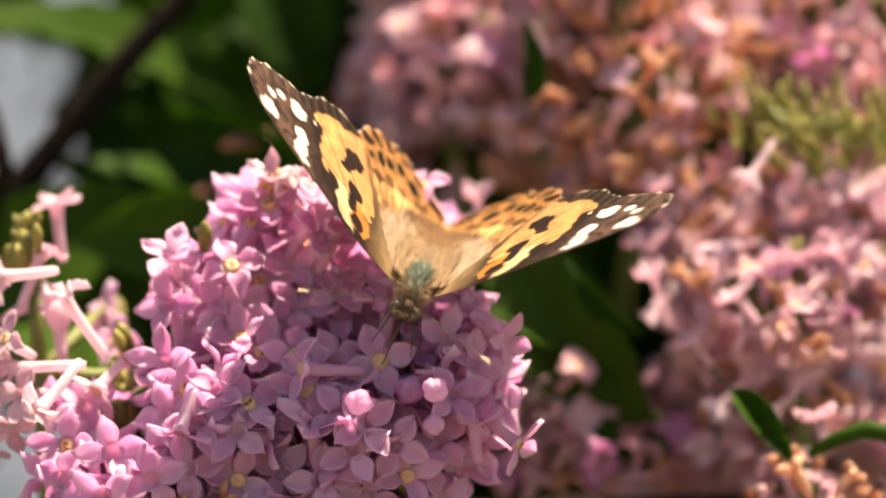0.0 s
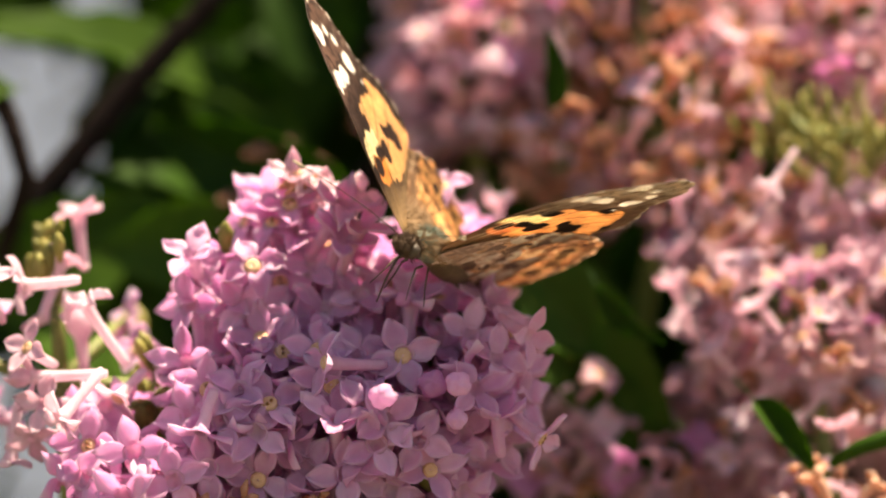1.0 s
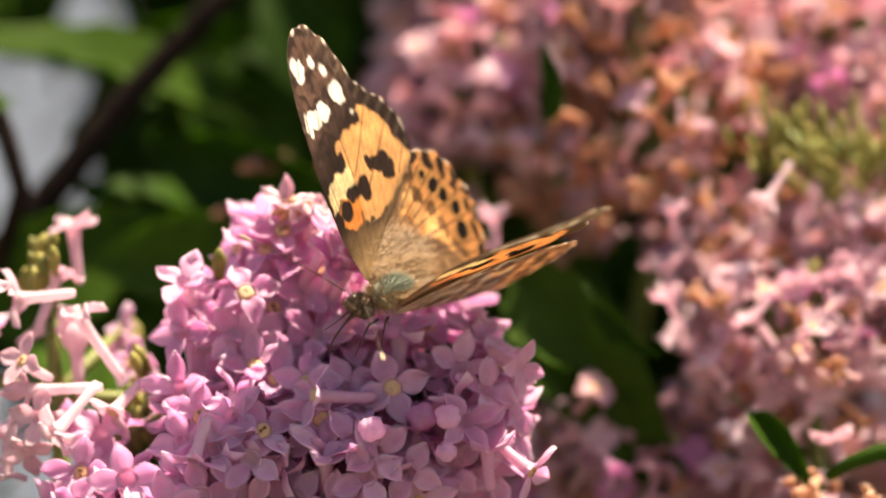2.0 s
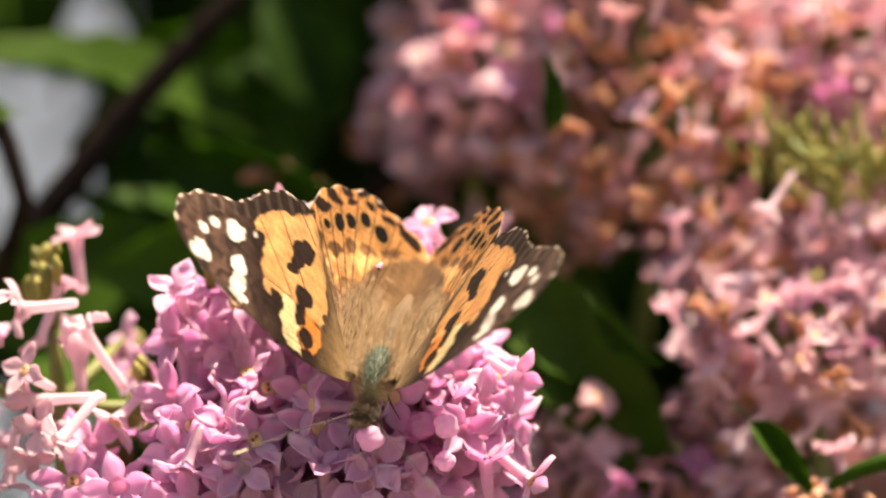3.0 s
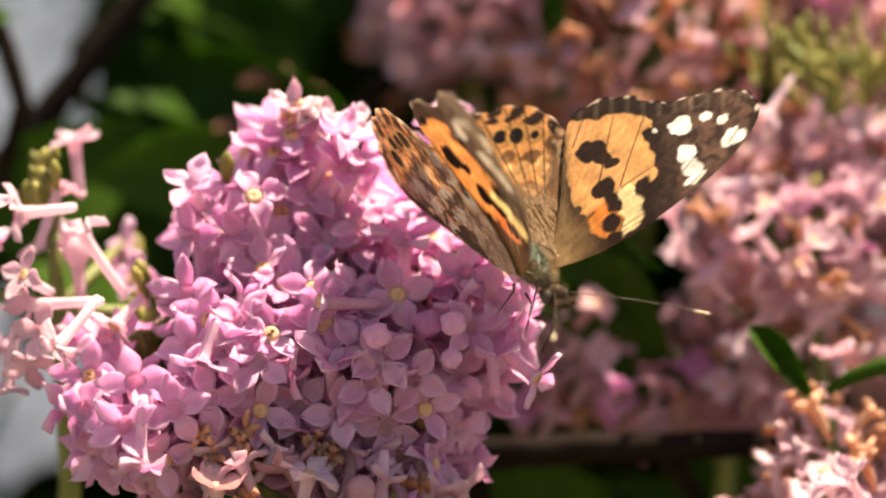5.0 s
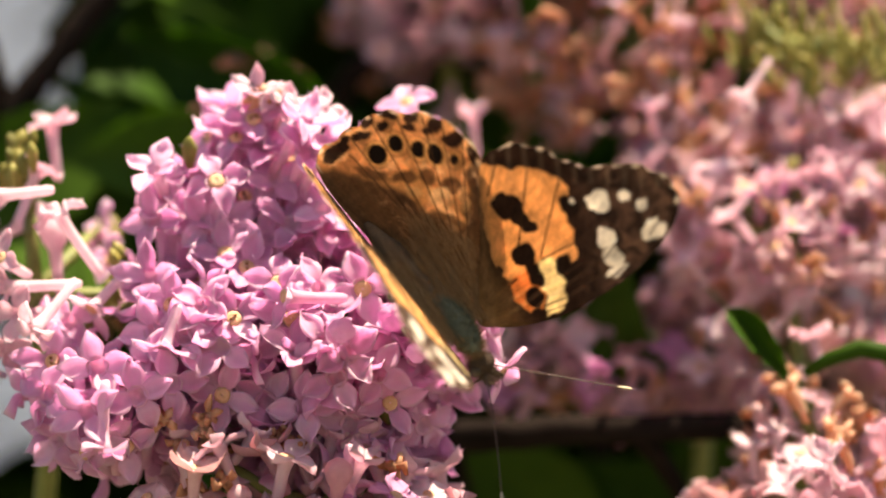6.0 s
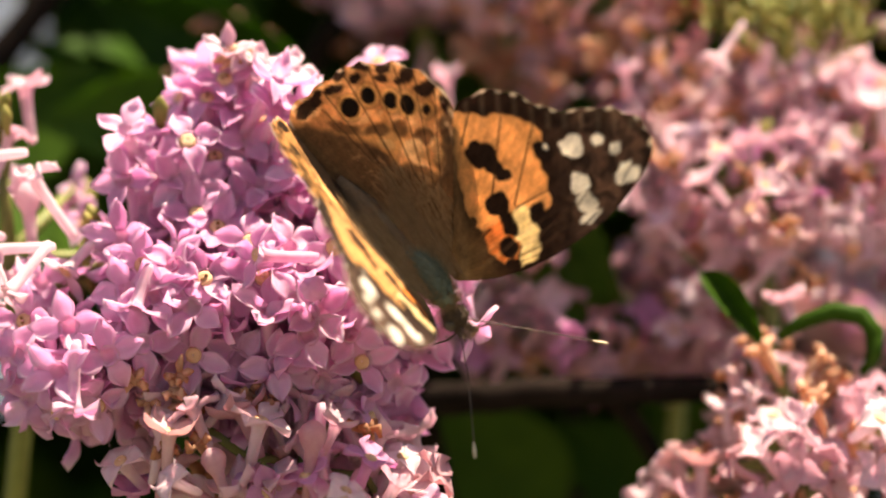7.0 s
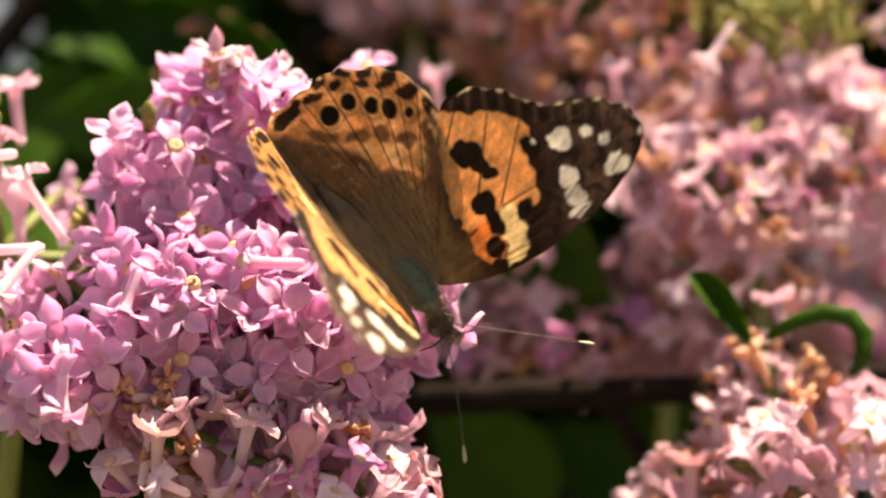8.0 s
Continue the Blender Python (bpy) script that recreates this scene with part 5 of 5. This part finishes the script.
    for foot, top in ((Vector((-0.08, 0.50, 0)), Vector((-0.30, 0.42, 1.25))), (Vector((0.12, 0.52, 0)), Vector((0.36, 0.46, 1.20))), (Vector((0.0, 0.58, 0)), Vector((-0.05, 0.66, 1.55))),
                      (Vector((0.16, 0.46, 0)), Vector((0.22, 0.28, 1.05))), (Vector((-0.12, 0.44, 0)), Vector((-0.24, 0.24, 1.05)))):
        limb([foot, foot.lerp(top, 0.5) + Vector((0.02, 0.02, 0.04)), top], [0.014, 0.010, 0.004], "upright dark lilac stem")
    for k in range(2600):
        # the rest of the crown, beside, under and behind the flowers
        p = Vector((rnd.gauss(0, 0.30), 0.14 + abs(rnd.gauss(0, 0.34)), rnd.uniform(0.45, 1.68)))
        far = p.y + 0.54
        beside = p.x < -0.16 * far - 0.03 or (p.x > 0.16 * far + 0.03 and p.z < UP - 0.05)
        under = p.z < UP - 0.13 * far - 0.03
        above = p.z > UP + 0.11 * far + 0.06 and p.y > 0.34
        if not (beside or under or above) or (p - Vector((0, 0.42, 1.05))).length > 0.72:
            continue
        q = p + Vector((rnd.uniform(-1, 1), rnd.uniform(-1, 1), rnd.uniform(-0.8, 0.2))).normalized() * 0.055
        m = leaf_pose(p, q, Vector((rnd.uniform(-0.6, 0.6), rnd.uniform(-0.8, 0.4), 0.8)), 0.05)
        me = LEAF_SHAPES[rnd.randrange(4)]
        deep.append(moved(([w.co.copy() for w in me.vertices], [tuple(w.vertices) for w in me.polygons]), m))
    tagged(child("foliage", mesh_of("foliage", *joined(deep), LEAF_DEEP), shrub), kind="stuff")
    return shrub


build_shrub()


# ---- what moves ----
SWAY = [
    (0.0, 0, 0), (0.5, 8, -12), (1.0, -1, -16), (1.5, -10, 0), (1.7, -2, 4), (2.8, -20, 15), (3.0, -23, 7), (3.5, 19, 19), (4.0, 2, 10), (4.5, -16, 2), (4.7, 8, -14),
    (5.8, -7, 3), (6.0, -19, -7), (6.5, -21, -1), (7.0, -24, -12), (7.5, -19, -3), (8.0, -26, -6),
]
SWAY_LOW = [
    (0.0, 0, 0), (0.5, 12, -18), (1.0, 3, -26), (1.5, -17, 0), (1.7, -5, 4), (2.8, -16, 15), (3.0, -14, 7), (3.5, 32, 33), (4.0, 22, 18), (4.5, -21, 4), (4.7, 0, -14),
    (5.8, -7, 34), (6.0, -22, 15), (6.5, -27, 24), (7.0, -26, 8), (7.5, -22, 21), (8.0, -33, 17),
]
# seconds, place in mm, turn in degrees, lift of the right and the left wings, sweep and extra lift of the right and the left forewing
FLIGHT = [
    (0, -3.65, -3, -5.02, -23.2, -20.7, 177.8, 38, 45, -3, -2, -0, -0),
    (0.5, -2.76, -3, -3.65, -20.9, -17.6, 177.3, 42, 39, -5, -5, 0, -0),
    (1, -5.22, -3, 1.77, 9.2, -22.6, 156.1, 43, 39, 5, -3, -0, -1),
    (1.2, -9.56, -3, 1.97, 8.5, -19.3, 141.1, 41, 44, 2, 1, -0, -1),
    (1.4, -12.61, -3, -2.17, -14.8, -28.9, 138.5, 34, 45, -5, 0, 0, 0),
    (1.5, -12.91, -3, -3.94, -10.7, -34.6, 131.8, 42, 61, 2, 0, 1, 0),
    (1.7, -9.46, -3, -2.76, -2.4, -40.7, 136.8, 38, 63, -2, -1, -0, -0),
    (2.8, -10.25, -6, -9.65, -19.1, -20.3, 170, 39, 42, 1, 2, 0, 0),
    (2.9, -10.44, -6, -11.92, -30.2, -18.4, 170.8, 34, 43, 3, -5, 0, 0),
    (3, -11.23, -6, -12.81, -42, -8.8, 169.2, 47, 51, -1, -1, 3, -1),
    (3.5, -4.43, -6, -13.79, -43.4, -19.1, 173.8, 50, 53, -3, 1, 1, -0),
    (3.7, -2.86, -6, -13.79, -42.2, -16.5, 173.7, 53, 44, -3, 3, 2, 0),
    (3.9, -3.05, -6, -8.87, -46.3, -30.9, 183.9, 63, 61, -9, -2, 0, 0),
    (4, -3.55, -6, -9.65, -28.1, -14.2, 179.4, 66, 47, 0, -1, 1, 1),
    (4.1, -2.66, -6, -11.03, -32.4, -17.6, 192, 46, 53, -2, 2, 0, 0),
    (4.2, 3.74, -6, -11.33, -21.6, -4, 182.1, 93, 23, -2, 2, -1, 0),
    (4.3, 2.56, -7.5, -12.71, -32.4, -18, 192.1, 54, 43, -9, 5, 1, 1),
    (4.5, -0.69, -9, -9.85, -24.2, -16.1, 209.7, 30, 63, -2, 2, 0, 2),
    (4.7, 9.28, -9.5, -7.9, -22.8, -8.7, 214.3, 49, 36, 4, 2, 4, 2),
    (5.8, 5.78, -11, -21.92, -70.5, 34.8, 218.7, 57, 61, -8, -1, -1, 1),
    (6, 3.14, -11, -20.79, -70.2, 33.6, 218.3, 56, 60, -8, -1.5, -1, 1),
    (6.5, 2.99, -11, -21.22, -69.9, 32.4, 217.9, 54, 59, -8, -2, -1, 1),
    (7, 3.09, -11, -19.63, -66.8, 32, 217.8, 50, 57, -6.5, -1, -1, 1),
    (7.5, 3.45, -11, -20.27, -65.85, 32.6, 218.4, 48, 53, -7, -1, 0, 0.5),
    (8, 2.49, -11, -20.22, -64.9, 33.2, 219, 46.5, 49, -7, -1, 1, 0),
]


def motions():
    for panicle, rows in ((FRONT, SWAY), (FRONT_LOW, SWAY_LOW)):
        walk(panicle, [(t, pose(u * UNIT, 0, -v * UNIT)) for t, u, v in rows])
    walk(BUTTERFLY, [(row[0], pose(row[1] / 1000, row[2] / 1000, UP + row[3] / 1000, *row[4:7])) for row in FLIGHT])
    for side, fore, hind in WINGS:
        k = 0 if side > 0 else 1
        base = Matrix.Translation((side * HINGE_X, 0, HINGE_Z))
        rows = [(row[0], radians(row[7 + k]), radians(row[9 + k]), radians(row[11 + k])) for row in FLIGHT]
        walk(fore, [(t, base @ Matrix.Rotation(-side * (th + d), 4, "Y") @ Matrix.Rotation(side * s, 4, "Z")) for t, th, s, d in rows])
        walk(hind, [(t, base @ Matrix.Rotation(-side * th, 4, "Y")) for t, th, s, d in rows])


motions()
